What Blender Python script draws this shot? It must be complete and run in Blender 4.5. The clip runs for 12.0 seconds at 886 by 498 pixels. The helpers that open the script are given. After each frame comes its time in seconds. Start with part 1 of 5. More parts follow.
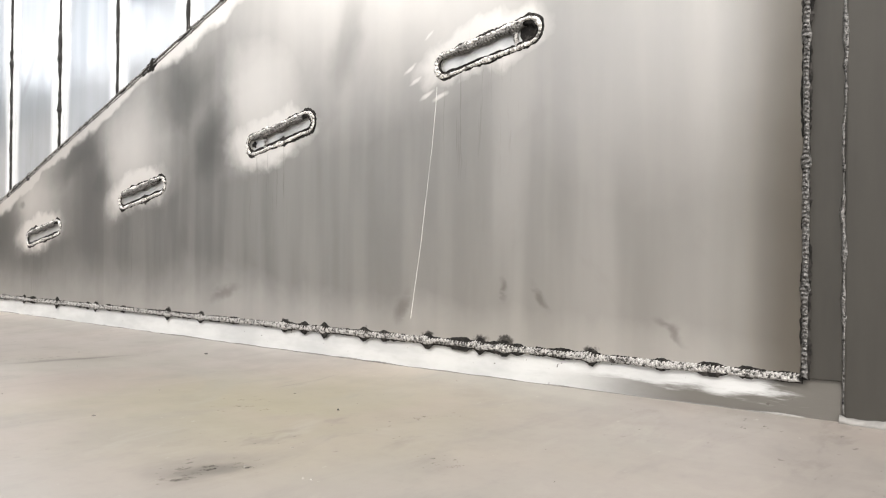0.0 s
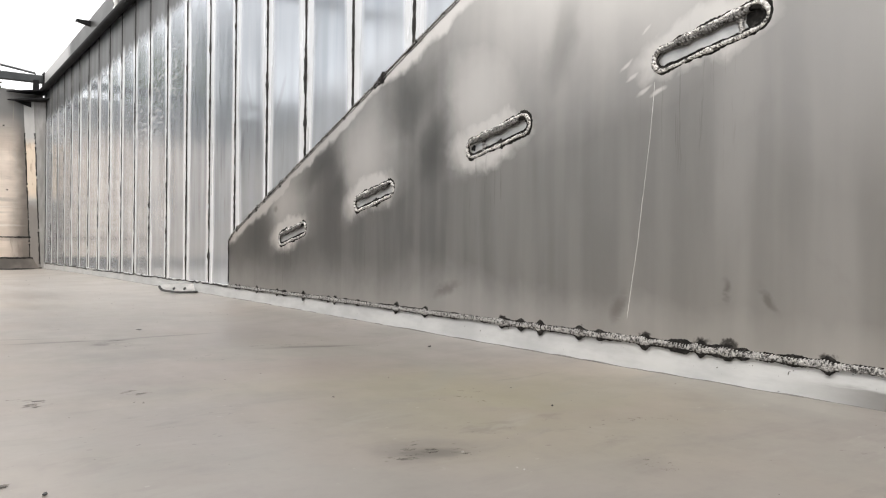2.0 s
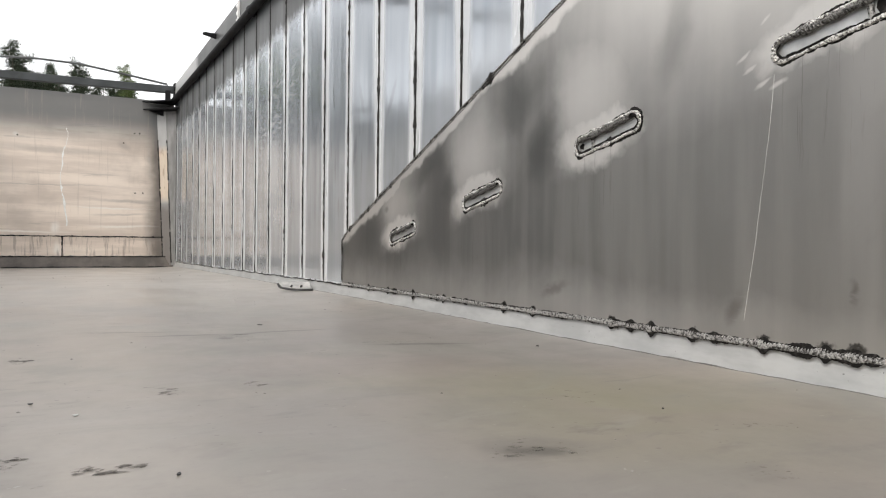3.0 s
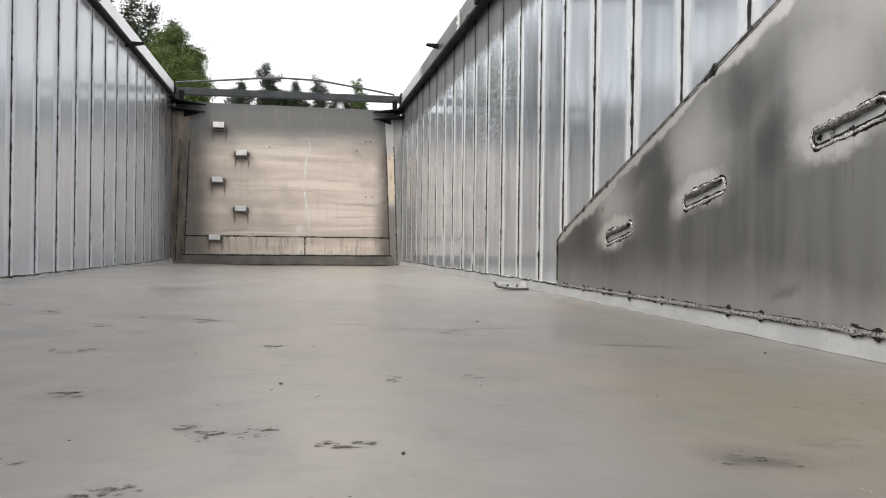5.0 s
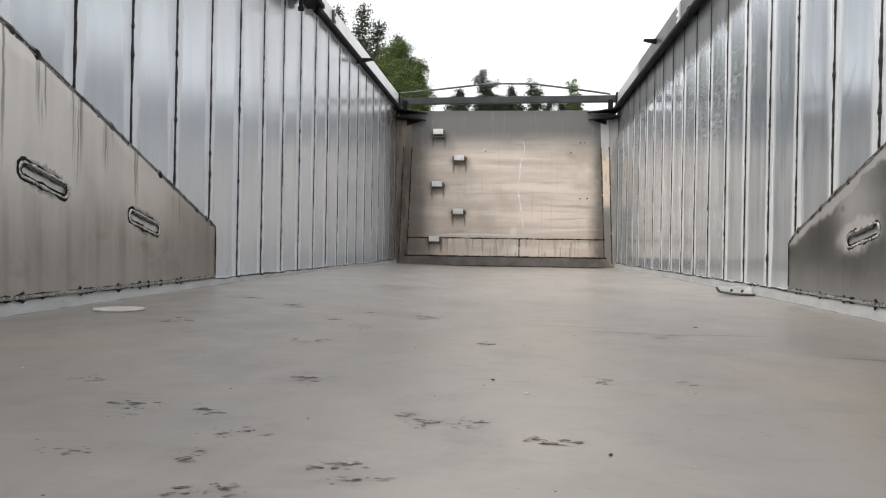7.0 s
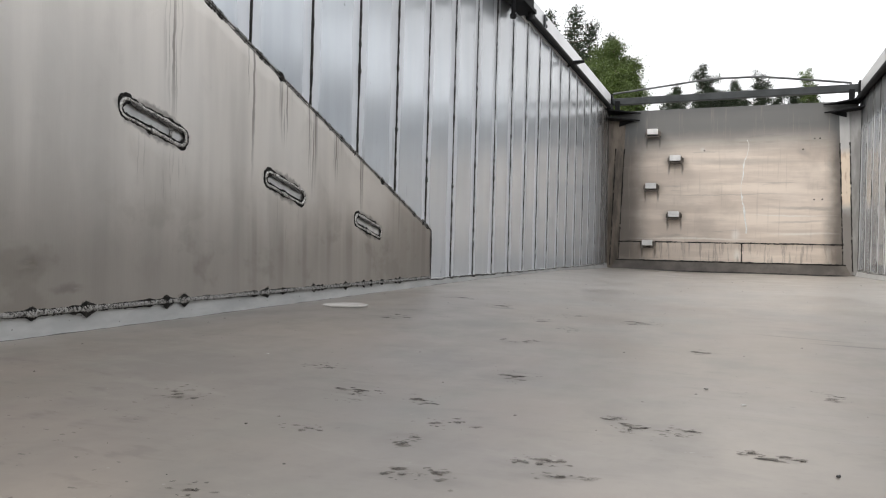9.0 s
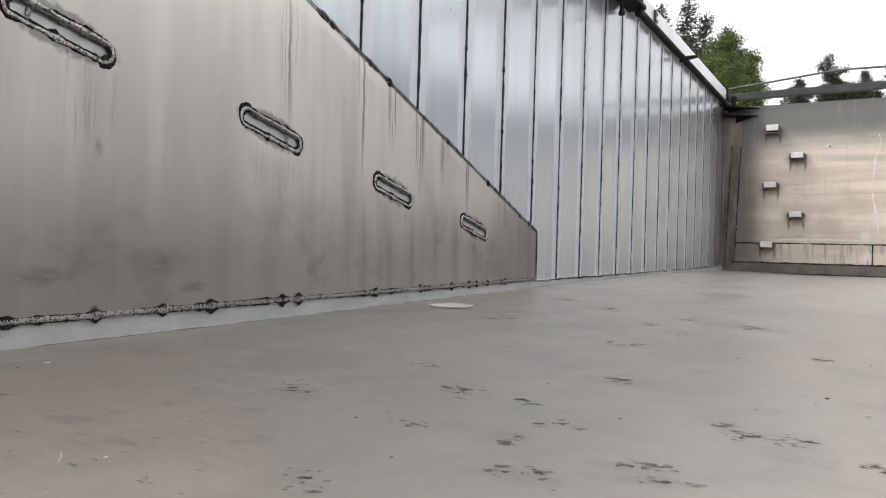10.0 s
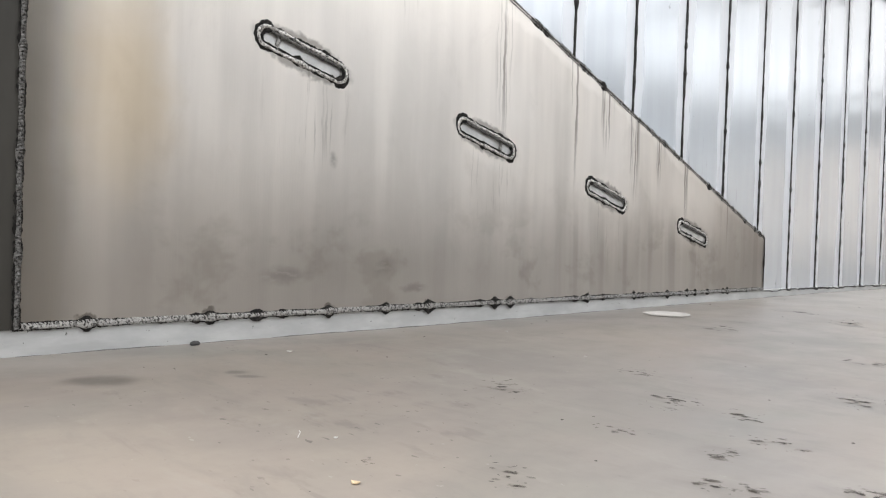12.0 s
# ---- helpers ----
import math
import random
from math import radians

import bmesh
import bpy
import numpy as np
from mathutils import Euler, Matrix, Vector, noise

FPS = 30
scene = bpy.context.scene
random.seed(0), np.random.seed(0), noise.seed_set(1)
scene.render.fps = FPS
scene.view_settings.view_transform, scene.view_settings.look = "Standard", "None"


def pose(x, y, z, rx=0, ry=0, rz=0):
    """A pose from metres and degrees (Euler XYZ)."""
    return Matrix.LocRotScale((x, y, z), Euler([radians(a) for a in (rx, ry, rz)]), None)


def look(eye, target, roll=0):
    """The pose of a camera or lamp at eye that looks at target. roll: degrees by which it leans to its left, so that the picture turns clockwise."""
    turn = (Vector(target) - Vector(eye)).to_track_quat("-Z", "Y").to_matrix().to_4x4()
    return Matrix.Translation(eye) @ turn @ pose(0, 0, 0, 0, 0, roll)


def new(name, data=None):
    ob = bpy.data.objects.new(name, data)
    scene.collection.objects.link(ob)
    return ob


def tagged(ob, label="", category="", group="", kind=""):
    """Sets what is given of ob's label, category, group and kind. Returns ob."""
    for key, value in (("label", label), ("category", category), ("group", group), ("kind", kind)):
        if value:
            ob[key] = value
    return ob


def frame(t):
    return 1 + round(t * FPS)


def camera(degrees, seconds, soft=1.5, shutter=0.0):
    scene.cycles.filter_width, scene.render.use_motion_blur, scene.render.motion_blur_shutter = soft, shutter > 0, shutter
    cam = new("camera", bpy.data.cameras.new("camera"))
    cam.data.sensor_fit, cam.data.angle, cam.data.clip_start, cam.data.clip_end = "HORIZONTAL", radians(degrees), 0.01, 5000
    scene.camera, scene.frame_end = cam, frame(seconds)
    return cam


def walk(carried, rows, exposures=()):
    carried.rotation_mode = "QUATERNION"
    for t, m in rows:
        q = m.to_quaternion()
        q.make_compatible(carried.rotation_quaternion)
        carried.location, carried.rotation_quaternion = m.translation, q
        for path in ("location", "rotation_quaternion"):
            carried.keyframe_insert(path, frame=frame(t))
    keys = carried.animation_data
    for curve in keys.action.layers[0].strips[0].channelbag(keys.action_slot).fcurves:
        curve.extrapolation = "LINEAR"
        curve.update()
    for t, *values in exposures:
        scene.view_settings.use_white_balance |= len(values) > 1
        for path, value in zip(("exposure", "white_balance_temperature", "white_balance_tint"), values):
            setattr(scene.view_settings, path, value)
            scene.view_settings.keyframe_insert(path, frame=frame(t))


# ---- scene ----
cam = camera(62.05, 12.0, soft=1.15)
PATH = [
    (0, (0.12, -0.088, 0.229), (1.718, 1.115, 0.232), 0.5),
    (0.5, (0.117, -0.092, 0.229), (1.623, 1.225, 0.231), 0.5),
    (1, (0.113, -0.098, 0.23), (1.517, 1.326, 0.229), 0.5),
    (1.5, (0.111, -0.102, 0.229), (1.406, 1.421, 0.226), 0.5),
    (2, (0.109, -0.108, 0.229), (1.289, 1.507, 0.224), 0.5),
    (2.5, (0.107, -0.113, 0.229), (1.165, 1.584, 0.222), 0.5),
    (3, (0.104, -0.119, 0.229), (1.035, 1.651, 0.22), 0.5),
    (5, (0.101, -0.141, 0.227), (0.484, 1.822, 0.214), 0.6),
    (5.5, (0.102, -0.146, 0.227), (0.343, 1.839, 0.213), 0.6),
    (6, (0.104, -0.153, 0.228), (0.202, 1.845, 0.213), 0.7),
    (6.5, (0.104, -0.158, 0.228), (0.06, 1.841, 0.213), 0.7),
    (7, (0.106, -0.163, 0.227), (-0.086, 1.828, 0.212), 0.8),
    (7.5, (0.107, -0.166, 0.226), (-0.226, 1.806, 0.211), 0.9),
    (9.5, (0.118, -0.187, 0.225), (-0.754, 1.613, 0.209), 1.2),
    (10, (0.122, -0.192, 0.225), (-0.877, 1.54, 0.208), 1.2),
    (10.5, (0.126, -0.195, 0.224), (-0.995, 1.461, 0.208), 1.3),
    (11, (0.131, -0.199, 0.224), (-1.107, 1.372, 0.208), 1.4),
    (11.5, (0.137, -0.203, 0.224), (-1.211, 1.274, 0.208), 1.5),
    (12, (0.141, -0.205, 0.225), (-1.31, 1.172, 0.207), 1.7),
]
walk(cam, [(t, look(eye, target, roll)) for t, eye, target, roll in PATH],
     exposures=[(0.0, 1.02, 6800, 11), (1.5, 0.68, 6780, 11), (2.5, 0.28, 6700, 11), (3.2, 0.19, 6680, 10), (5.0, 0.14, 6630, 10), (7.5, 0.11, 6620, 10), (9.5, 0.2, 6630, 10),
                (10.5, 0.33, 6640, 10), (11.4, 0.55, 6640, 10), (12.0, 0.84, 6680, 10)])

# ---- world and sun: bright overcast ----
world = bpy.data.worlds.new("overcast_sky")
scene.world = world
world.use_nodes = True
wt = world.node_tree
wt.nodes.clear()
w_out = wt.nodes.new("ShaderNodeOutputWorld")
w_bg = wt.nodes.new("ShaderNodeBackground")
w_sky = wt.nodes.new("ShaderNodeTexSky")
w_sky.sky_type = "NISHITA"
w_sky.sun_disc = False
w_sky.sun_elevation = radians(48)
w_sky.sun_rotation = radians(245)
w_sky.air_density, w_sky.dust_density = 1.0, 4.0
w_hsv = wt.nodes.new("ShaderNodeHueSaturation")
w_hsv.inputs["Saturation"].default_value = 0.25
w_mix = wt.nodes.new("ShaderNodeMix")
w_mix.data_type = "RGBA"
w_mix.inputs[0].default_value = 0.75
w_mix.inputs[7].default_value = (10.5, 10.7, 11.0, 1)
wt.links.new(w_sky.outputs[0], w_hsv.inputs["Color"])
wt.links.new(w_hsv.outputs[0], w_mix.inputs[6])
wt.links.new(w_mix.outputs[2], w_bg.inputs["Color"])
w_bg.inputs["Strength"].default_value = 0.145
wt.links.new(w_bg.outputs[0], w_out.inputs["Surface"])

sun_data = bpy.data.lights.new("sun", "SUN")
sun_data.energy = 1.5
sun_data.angle = radians(20)
sun_data.color = (1.0, 0.95, 0.88)
sun = new("sun", sun_data)
sun.matrix_world = look((-6.0, -1.0, 7.5), (0, 2, 0))

# ---- main sizes, metres ----
HALF = 1.2          # inner half width at the plates
PLANK_X = 1.208     # inner face of the wall planks
LENGTH = 8.07       # inner face of the front wall
PITCH_Y = 0.33      # usual plank width
SEAMS = {1: [0.220, 0.550, 0.879, 1.209, 1.538, 1.870, 2.198, 2.528, 2.858, 3.172, 3.505, 3.838, 4.175, 4.505, 4.842, 5.178, 5.525, 5.872, 6.232, 6.576, 6.908, 7.25, 7.587, 7.92],
         -1: [0.263 + 0.33 * i for i in range(24)]}
LEAN = {1: -0.004, -1: 0.017}    # how far the seams lean forward per metre of height
PLANK_TOP = 1.72
RAIL_TOP = 1.89
PLATE_END = {1: 2.9, -1: 2.962}
KNEE_Z = {1: 0.25, -1: 0.285}
SLOPE_Z = {1: 0.288, -1: 0.307}    # height where the sloping edge starts
WELD_Z = {1: 0.062, -1: 0.068}     # height of the plates' bottom welds
REAR_Y = 0.117


# ---- node helpers ----
class Mat:
    """A node material with short helpers."""

    def __init__(self, name):
        self.m = bpy.data.materials.new(name)
        self.m.use_nodes = True
        self.t = self.m.node_tree
        self.b = self.t.nodes["Principled BSDF"]

    def n(self, kind):
        return self.t.nodes.new("ShaderNode" + kind)

    def put(self, socket, value):
        if isinstance(value, bpy.types.NodeSocket):
            self.t.links.new(value, socket)
        elif value is not None:
            if isinstance(value, (tuple, list)) and len(value) == 3 and socket.type == "RGBA":
                value = (*value, 1)
            socket.default_value = value

    def place(self):
        return self.n("NewGeometry").outputs["Position"]

    def local(self):
        return self.n("TexCoord").outputs["Object"]

    def rand(self):
        return self.n("ObjectInfo").outputs["Random"]

    def mapping(self, v, loc=(0, 0, 0), rot=(0, 0, 0), scale=(1, 1, 1), kind="POINT"):
        k = self.n("Mapping")
        k.vector_type = kind
        self.put(k.inputs["Vector"], v)
        k.inputs["Location"].default_value = loc
        k.inputs["Rotation"].default_value = rot
        k.inputs["Scale"].default_value = scale
        return k.outputs[0]

    def noise(self, v, scale=5.0, detail=4.0, rough=0.55, stretch=None, warp=0.0):
        if stretch:
            v = self.mapping(v, scale=stretch)
        k = self.n("TexNoise")
        self.put(k.inputs["Vector"], v)
        k.inputs["Scale"].default_value = scale
        k.inputs["Detail"].default_value = detail
        k.inputs["Roughness"].default_value = rough
        k.inputs["Distortion"].default_value = warp
        return k.outputs["Fac"]

    def shift(self, v, scale, amount, stretch=None):
        """A place moved about by noise, for ragged outlines."""
        if stretch:
            w = self.mapping(v, scale=stretch)
        else:
            w = v
        k = self.n("TexNoise")
        self.put(k.inputs["Vector"], w)
        k.inputs["Scale"].default_value = scale
        k.inputs["Detail"].default_value = 4.0
        a = self.n("VectorMath")
        a.operation = "SUBTRACT"
        self.put(a.inputs[0], k.outputs["Color"])
        a.inputs[1].default_value = (0.5, 0.5, 0.5)
        s = self.n("VectorMath")
        s.operation = "SCALE"
        self.put(s.inputs[0], a.outputs[0])
        s.inputs["Scale"].default_value = amount
        d = self.n("VectorMath")
        d.operation = "ADD"
        self.put(d.inputs[0], v)
        self.put(d.inputs[1], s.outputs[0])
        return d.outputs[0]

    def ramp(self, v, a, b, lo=0.0, hi=1.0, smooth=True):
        k = self.n("MapRange")
        if smooth:
            k.interpolation_type = "SMOOTHSTEP"
        self.put(k.inputs[0], v)
        for i, x in enumerate((a, b, lo, hi)):
            k.inputs[1 + i].default_value = x
        return k.outputs[0]

    def math(self, op, a, b=0.0):
        k = self.n("Math")
        k.operation = op
        self.put(k.inputs[0], a)
        self.put(k.inputs[1], b)
        return k.outputs[0]

    def axis(self, v, i):
        k = self.n("SeparateXYZ")
        self.put(k.inputs[0], v)
        return k.outputs[i]

    def spot(self, v, loc, rot, scale, inner=0.5):
        """1 inside an ellipse, falling to 0 at its rim."""
        q = self.mapping(v, loc, rot, scale, "TEXTURE")
        k = self.n("VectorMath")
        k.operation = "LENGTH"
        self.put(k.inputs[0], q)
        return self.ramp(k.outputs["Value"], inner, 1.0, 1.0, 0.0)

    def most(self, values):
        out = values[0]
        for v in values[1:]:
            out = self.math("MAXIMUM", out, v)
        return out

    def mix(self, fac, a, b):
        k = self.n("Mix")
        k.data_type = "RGBA"
        self.put(k.inputs[0], fac)
        self.put(k.inputs[6], a)
        self.put(k.inputs[7], b)
        return k.outputs[2]

    def bump(self, height, strength=0.2, distance=0.002):
        k = self.n("Bump")
        k.inputs["Strength"].default_value = strength
        k.inputs["Distance"].default_value = distance
        self.put(k.inputs["Height"], height)
        self.put(self.b.inputs["Normal"], k.outputs[0])

    def done(self, color, rough, metal=0.0, spec=0.5):
        self.put(self.b.inputs["Base Color"], color)
        self.put(self.b.inputs["Roughness"], rough)
        self.put(self.b.inputs["Metallic"], metal)
        self.put(self.b.inputs["Specular IOR Level"], spec)
        return self.m


# ---- materials ----
def plank_material(name, tint, edge, dull, rubbed, gloss, met, lean):
    """Mill-finish aluminium: pale cleaned bands beside the seams, streaks down the middle."""
    k = Mat(name)
    p, q = k.place(), k.local()
    ragged = k.shift(q, 9.0, 0.045, (1, 1, 0.25))
    across = k.math("SUBTRACT", k.axis(ragged, 1), k.math("MULTIPLY", k.math("SUBTRACT", k.axis(q, 2), 0.17), lean))
    wide = k.math("MULTIPLY", k.math("SUBTRACT", k.noise(p, 1.6, 3, 0.6, (1, 2.5, 0.5)), 0.5), 0.09)
    side = k.math("ADD", k.math("ABSOLUTE", across), wide)
    band = k.ramp(side, 0.092, 0.128)
    streak = k.noise(p, 3.0, 4, 0.55, (1, 4.5, 0.4))
    fine = k.noise(p, 40.0, 3, 0.5, (1, 6, 0.3))
    cloud = k.noise(p, 1.7, 4, 0.6, warp=0.4)
    c = k.mix(k.ramp(streak, 0.35, 0.7), tint, dull)
    c = k.mix(k.math("MULTIPLY", k.ramp(cloud, 0.5, 0.75), 0.5), c, dull)
    c = k.mix(k.math("MULTIPLY", band, 0.9), c, edge)
    c = k.mix(k.math("MULTIPLY", k.rand(), 0.22), c, edge)
    ragged_p = k.shift(p, 4.0, 0.16)
    rub = k.noise(k.mapping(p, rot=(0.5, 0, 0), scale=(1, 14, 2.2)), 2.2, 5, 0.65)
    zone = k.ramp(k.noise(p, 1.1, 2), 0.52, 0.62)
    c = k.mix(k.math("MULTIPLY", k.math("MULTIPLY", k.ramp(rub, 0.58, 0.68), zone), 0.55), c, (0.30, 0.32, 0.34))
    if rubbed:
        edge_v = k.math("ADD", k.axis(ragged_p, 2), k.math("MULTIPLY", k.axis(ragged_p, 1), 0.3655))
        wiped = k.math("MULTIPLY", k.ramp(edge_v, 1.58, 1.40), k.ramp(k.axis(ragged_p, 1), 3.4, 2.7))
        foot = k.math("MULTIPLY", k.ramp(k.axis(ragged_p, 2), 0.42, 0.2), k.ramp(k.axis(ragged_p, 1), 5.5, 3.2))
        c = k.mix(k.math("MULTIPLY", k.math("MAXIMUM", wiped, foot), 0.45), c, edge)
        # Rear planks turn darker towards the top.
        dull_top = k.math("MULTIPLY", k.ramp(k.axis(ragged_p, 2), 0.5, 1.05), k.math("SUBTRACT", 1.0, k.math("MULTIPLY", band, 0.55)))
        dull_top = k.math("MULTIPLY", dull_top, k.ramp(k.axis(ragged_p, 1), 3.9, 2.9))
        c = k.mix(k.math("MULTIPLY", dull_top, 0.68), c, (0.20, 0.222, 0.25))
        # Dark band below the rail: mirrored trees painted into the plank colour.
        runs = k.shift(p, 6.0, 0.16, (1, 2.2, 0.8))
        grime_shade = k.math("MULTIPLY", k.ramp(k.axis(runs, 2), 1.36, 1.46), k.ramp(k.axis(runs, 1), 2.7, 3.4))
        c = k.mix(k.math("MULTIPLY", grime_shade, 0.92), c, (0.07, 0.071, 0.07))
        smear = [k.spot(k.shift(p, 24.0, 0.03), (PLANK_X, y, z), (a, 0, 0), (9, 0.022, 0.10), 0.35) for y, z, a in ((2.71, 0.83, -0.35), (2.40, 0.78, 0.55), (2.12, 0.93, 0.3), (3.05, 0.9, -0.3), (2.78, 0.62, 0.3))]
        c = k.mix(k.math("MULTIPLY", k.most(smear), 0.5), c, (0.26, 0.28, 0.30))
        zone = k.spot(k.shift(p, 2.0, 0.3), (PLANK_X, 4.15, 1.0), (-0.1, 0, 0), (9, 1.05, 0.28), 0.2)
        strokes = k.noise(k.mapping(p, rot=(0.75, 0, 0), scale=(1, 3.0, 13)), 4.0, 4, 0.6)
        c = k.mix(k.math("MULTIPLY", k.math("MULTIPLY", zone, k.ramp(strokes, 0.54, 0.62)), 0.75), c, (0.95, 0.96, 0.97))
        c = k.mix(k.math("MULTIPLY", k.math("MULTIPLY", zone, k.ramp(strokes, 0.46, 0.40)), 0.5), c, (0.28, 0.30, 0.32))
    else:
        # Shade below the rail, and grey dirt, darkened into the upper planks.
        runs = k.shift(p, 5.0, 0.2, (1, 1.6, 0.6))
        grime_shade = k.math("MULTIPLY", k.ramp(k.axis(runs, 2), 0.7, 1.45), k.ramp(k.axis(runs, 1), 1.4, 2.8))
        c = k.mix(k.math("MULTIPLY", grime_shade, 0.7), c, (0.29, 0.295, 0.30))
        nick = k.noise(p, 26.0, 2, 0.5)
        c = k.mix(k.ramp(nick, 0.75, 0.78, 0, 0.6), c, (0.2, 0.2, 0.2))
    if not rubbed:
        # Soot, plus the gusset's blurred reflection, put into the colour.
        soot_mirror = k.spot(k.shift(p, 4.0, 0.15), (-PLANK_X, 7.75, 1.52), (0, 0, 0), (9, 0.75, 0.26), 0.2)
        c = k.mix(k.math("MULTIPLY", soot_mirror, 0.85), c, (0.06, 0.06, 0.06))
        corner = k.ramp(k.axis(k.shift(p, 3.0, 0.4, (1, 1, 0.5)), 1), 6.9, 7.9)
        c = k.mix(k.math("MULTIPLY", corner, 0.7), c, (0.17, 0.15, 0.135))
    r = k.math("ADD", k.ramp(streak, 0.3, 0.7, gloss, gloss + 0.07), k.math("MULTIPLY", band, 0.16))
    r = k.math("ADD", r, k.math("MULTIPLY", grime_shade, 0.22 if rubbed else 0.0))
    k.bump(k.math("ADD", k.math("MULTIPLY", fine, 0.08), cloud), 0.2, 0.006)
    return k.done(c, r, k.math("MULTIPLY", k.ramp(band, 0, 1, met, 0.25), k.math("SUBTRACT", 1.0, k.math("MULTIPLY", grime_shade, 0.9 if rubbed else 0.0))),
                  k.math("SUBTRACT", 0.5, k.math("MULTIPLY", grime_shade, 0.38 if rubbed else 0.0)))


def plate_material(name, side):
    """Worn steel-grey plate: wiped pale patches round the slots and the edges, streaks, soot."""
    k = Mat(name)
    p = k.place()
    rag = k.shift(k.shift(p, 4.0, 0.14, (1, 1, 0.7)), 22.0, 0.035)
    rag2 = k.shift(p, 30.0, 0.03)
    streak = k.noise(p, 4.0, 3, 0.5, (1, 3.4, 0.3))
    fine = k.noise(p, 60.0, 3, 0.5, (1, 5, 0.25))
    cloud = k.noise(p, 1.3, 3, 0.5)
    if side > 0:
        dark, mid, pale = (0.185, 0.181, 0.173), (0.26, 0.254, 0.242), (0.77, 0.745, 0.71)
    else:
        dark, mid, pale = (0.60, 0.565, 0.525), (0.72, 0.68, 0.635), (0.86, 0.825, 0.785)
    c = k.mix(k.ramp(streak, 0.35, 0.68), dark, mid)
    c = k.mix(k.ramp(cloud, 0.45, 0.7, 0, 0.35), c, mid)
    lines = k.noise(k.shift(p, 3.0, 0.02), 3.6, 1, 0.5, (1, 3.2, 0.1))
    faint = k.ramp(k.noise(p, 1.5, 2), 0.4, 0.6, 0.2, 1.0)
    c = k.mix(k.math("MULTIPLY", k.math("MULTIPLY", k.ramp(lines, 0.58, 0.68), faint), 0.5 if side > 0 else 0.12), c, (0.14, 0.136, 0.13))
    blotch = k.noise(p, 7.0, 5, 0.6, (1, 1.2, 0.8), 0.4)
    c = k.mix(k.ramp(blotch, 0.5, 0.72, 0, 0.22), c, mid if side > 0 else (0.74, 0.70, 0.66))
    c = k.mix(k.ramp(blotch, 0.46, 0.3, 0, 0.22), c, (0.15, 0.145, 0.135) if side > 0 else (0.40, 0.365, 0.33))
    if side < 0:
        ribs = k.noise(k.shift(p, 3.0, 0.03), 4.2, 1, 0.4, (1, 3.2, 0.08))
        low = k.math("MULTIPLY", k.ramp(k.axis(rag, 1), 1.2, 1.8), k.ramp(k.axis(rag, 2), 0.42, 0.2))
        c = k.mix(k.math("MULTIPLY", k.math("MULTIPLY", k.ramp(ribs, 0.55, 0.66), low), 0.6), c, (0.80, 0.775, 0.735))
        c = k.mix(k.math("MULTIPLY", k.math("MULTIPLY", k.ramp(ribs, 0.46, 0.36), low), 0.5), c, (0.30, 0.27, 0.24))
        foul = k.noise(k.shift(p, 9.0, 0.05), 5.5, 4, 0.6, (1, 1, 1.3))
        c = k.mix(k.math("MULTIPLY", k.math("MULTIPLY", k.ramp(foul, 0.52, 0.66), k.ramp(k.axis(rag, 2), 0.40, 0.15)), 0.5), c, (0.28, 0.25, 0.205))
    slope = -0.3655
    halos = []
    wave = k.shift(k.shift(p, 5.0, 0.11), 28.0, 0.03)
    for i, (cy, cz) in enumerate(SLOTS[side]):
        q = k.mapping(wave, (side * HALF, cy, cz), (math.atan(-0.2), 0, 0), (1, 1, 1), "TEXTURE")
        glow = k.spot(wave, (side * HALF, cy + 0.07, cz + 0.10), (math.atan(-0.3), 0, 0), (9, 0.36, 0.30), 0.0)
        above = k.math("MULTIPLY", k.ramp(k.axis(q, 2), -0.07, -0.025), k.ramp(k.axis(q, 1), 0.26, 0.09))
        halos.append(k.math("MULTIPLY", above, k.math("MULTIPLY", glow, 0.8)))
        near = k.spot(k.shift(wave, 40.0, 0.02), (side * HALF, cy + 0.026, cz + 0.006), (math.atan(-0.2), 0, 0), (9, 0.205, 0.082), 0.45)
        halos.append(k.math("MULTIPLY", near, 1.0 if side > 0 else 0.7))
    # along the sloping top edge
    line = k.mapping(rag, (side * HALF, PLATE_END[side] - 0.07, SLOPE_Z[side]), (math.atan(slope), 0, 0), (1, 1, 1), "TEXTURE")
    halos.append(k.ramp(k.axis(line, 2), -0.048, -0.02, 0.0, 0.9))
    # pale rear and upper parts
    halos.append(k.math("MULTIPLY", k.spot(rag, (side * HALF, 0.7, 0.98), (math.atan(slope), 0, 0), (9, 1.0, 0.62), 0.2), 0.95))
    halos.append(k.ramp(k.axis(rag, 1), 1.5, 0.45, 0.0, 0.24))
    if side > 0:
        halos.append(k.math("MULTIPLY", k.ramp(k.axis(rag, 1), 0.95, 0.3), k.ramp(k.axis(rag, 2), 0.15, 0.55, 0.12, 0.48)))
        strokes = [k.spot(k.shift(p, 30.0, 0.012), (HALF, cy, cz), (a, 0, 0), (9, 0.035, 0.008), 0.1) for cy, cz, a in WIPES]
        halos.append(k.math("MULTIPLY", k.most(strokes), 0.95))
    # a dusty foot above the bottom weld
    halos.append(k.math("MULTIPLY", k.ramp(k.axis(rag, 2), 0.22, 0.07), 0.4))
    halo = k.most(halos)
    c = k.mix(k.math("MULTIPLY", halo, 0.9 if side > 0 else 0.6), c, pale)
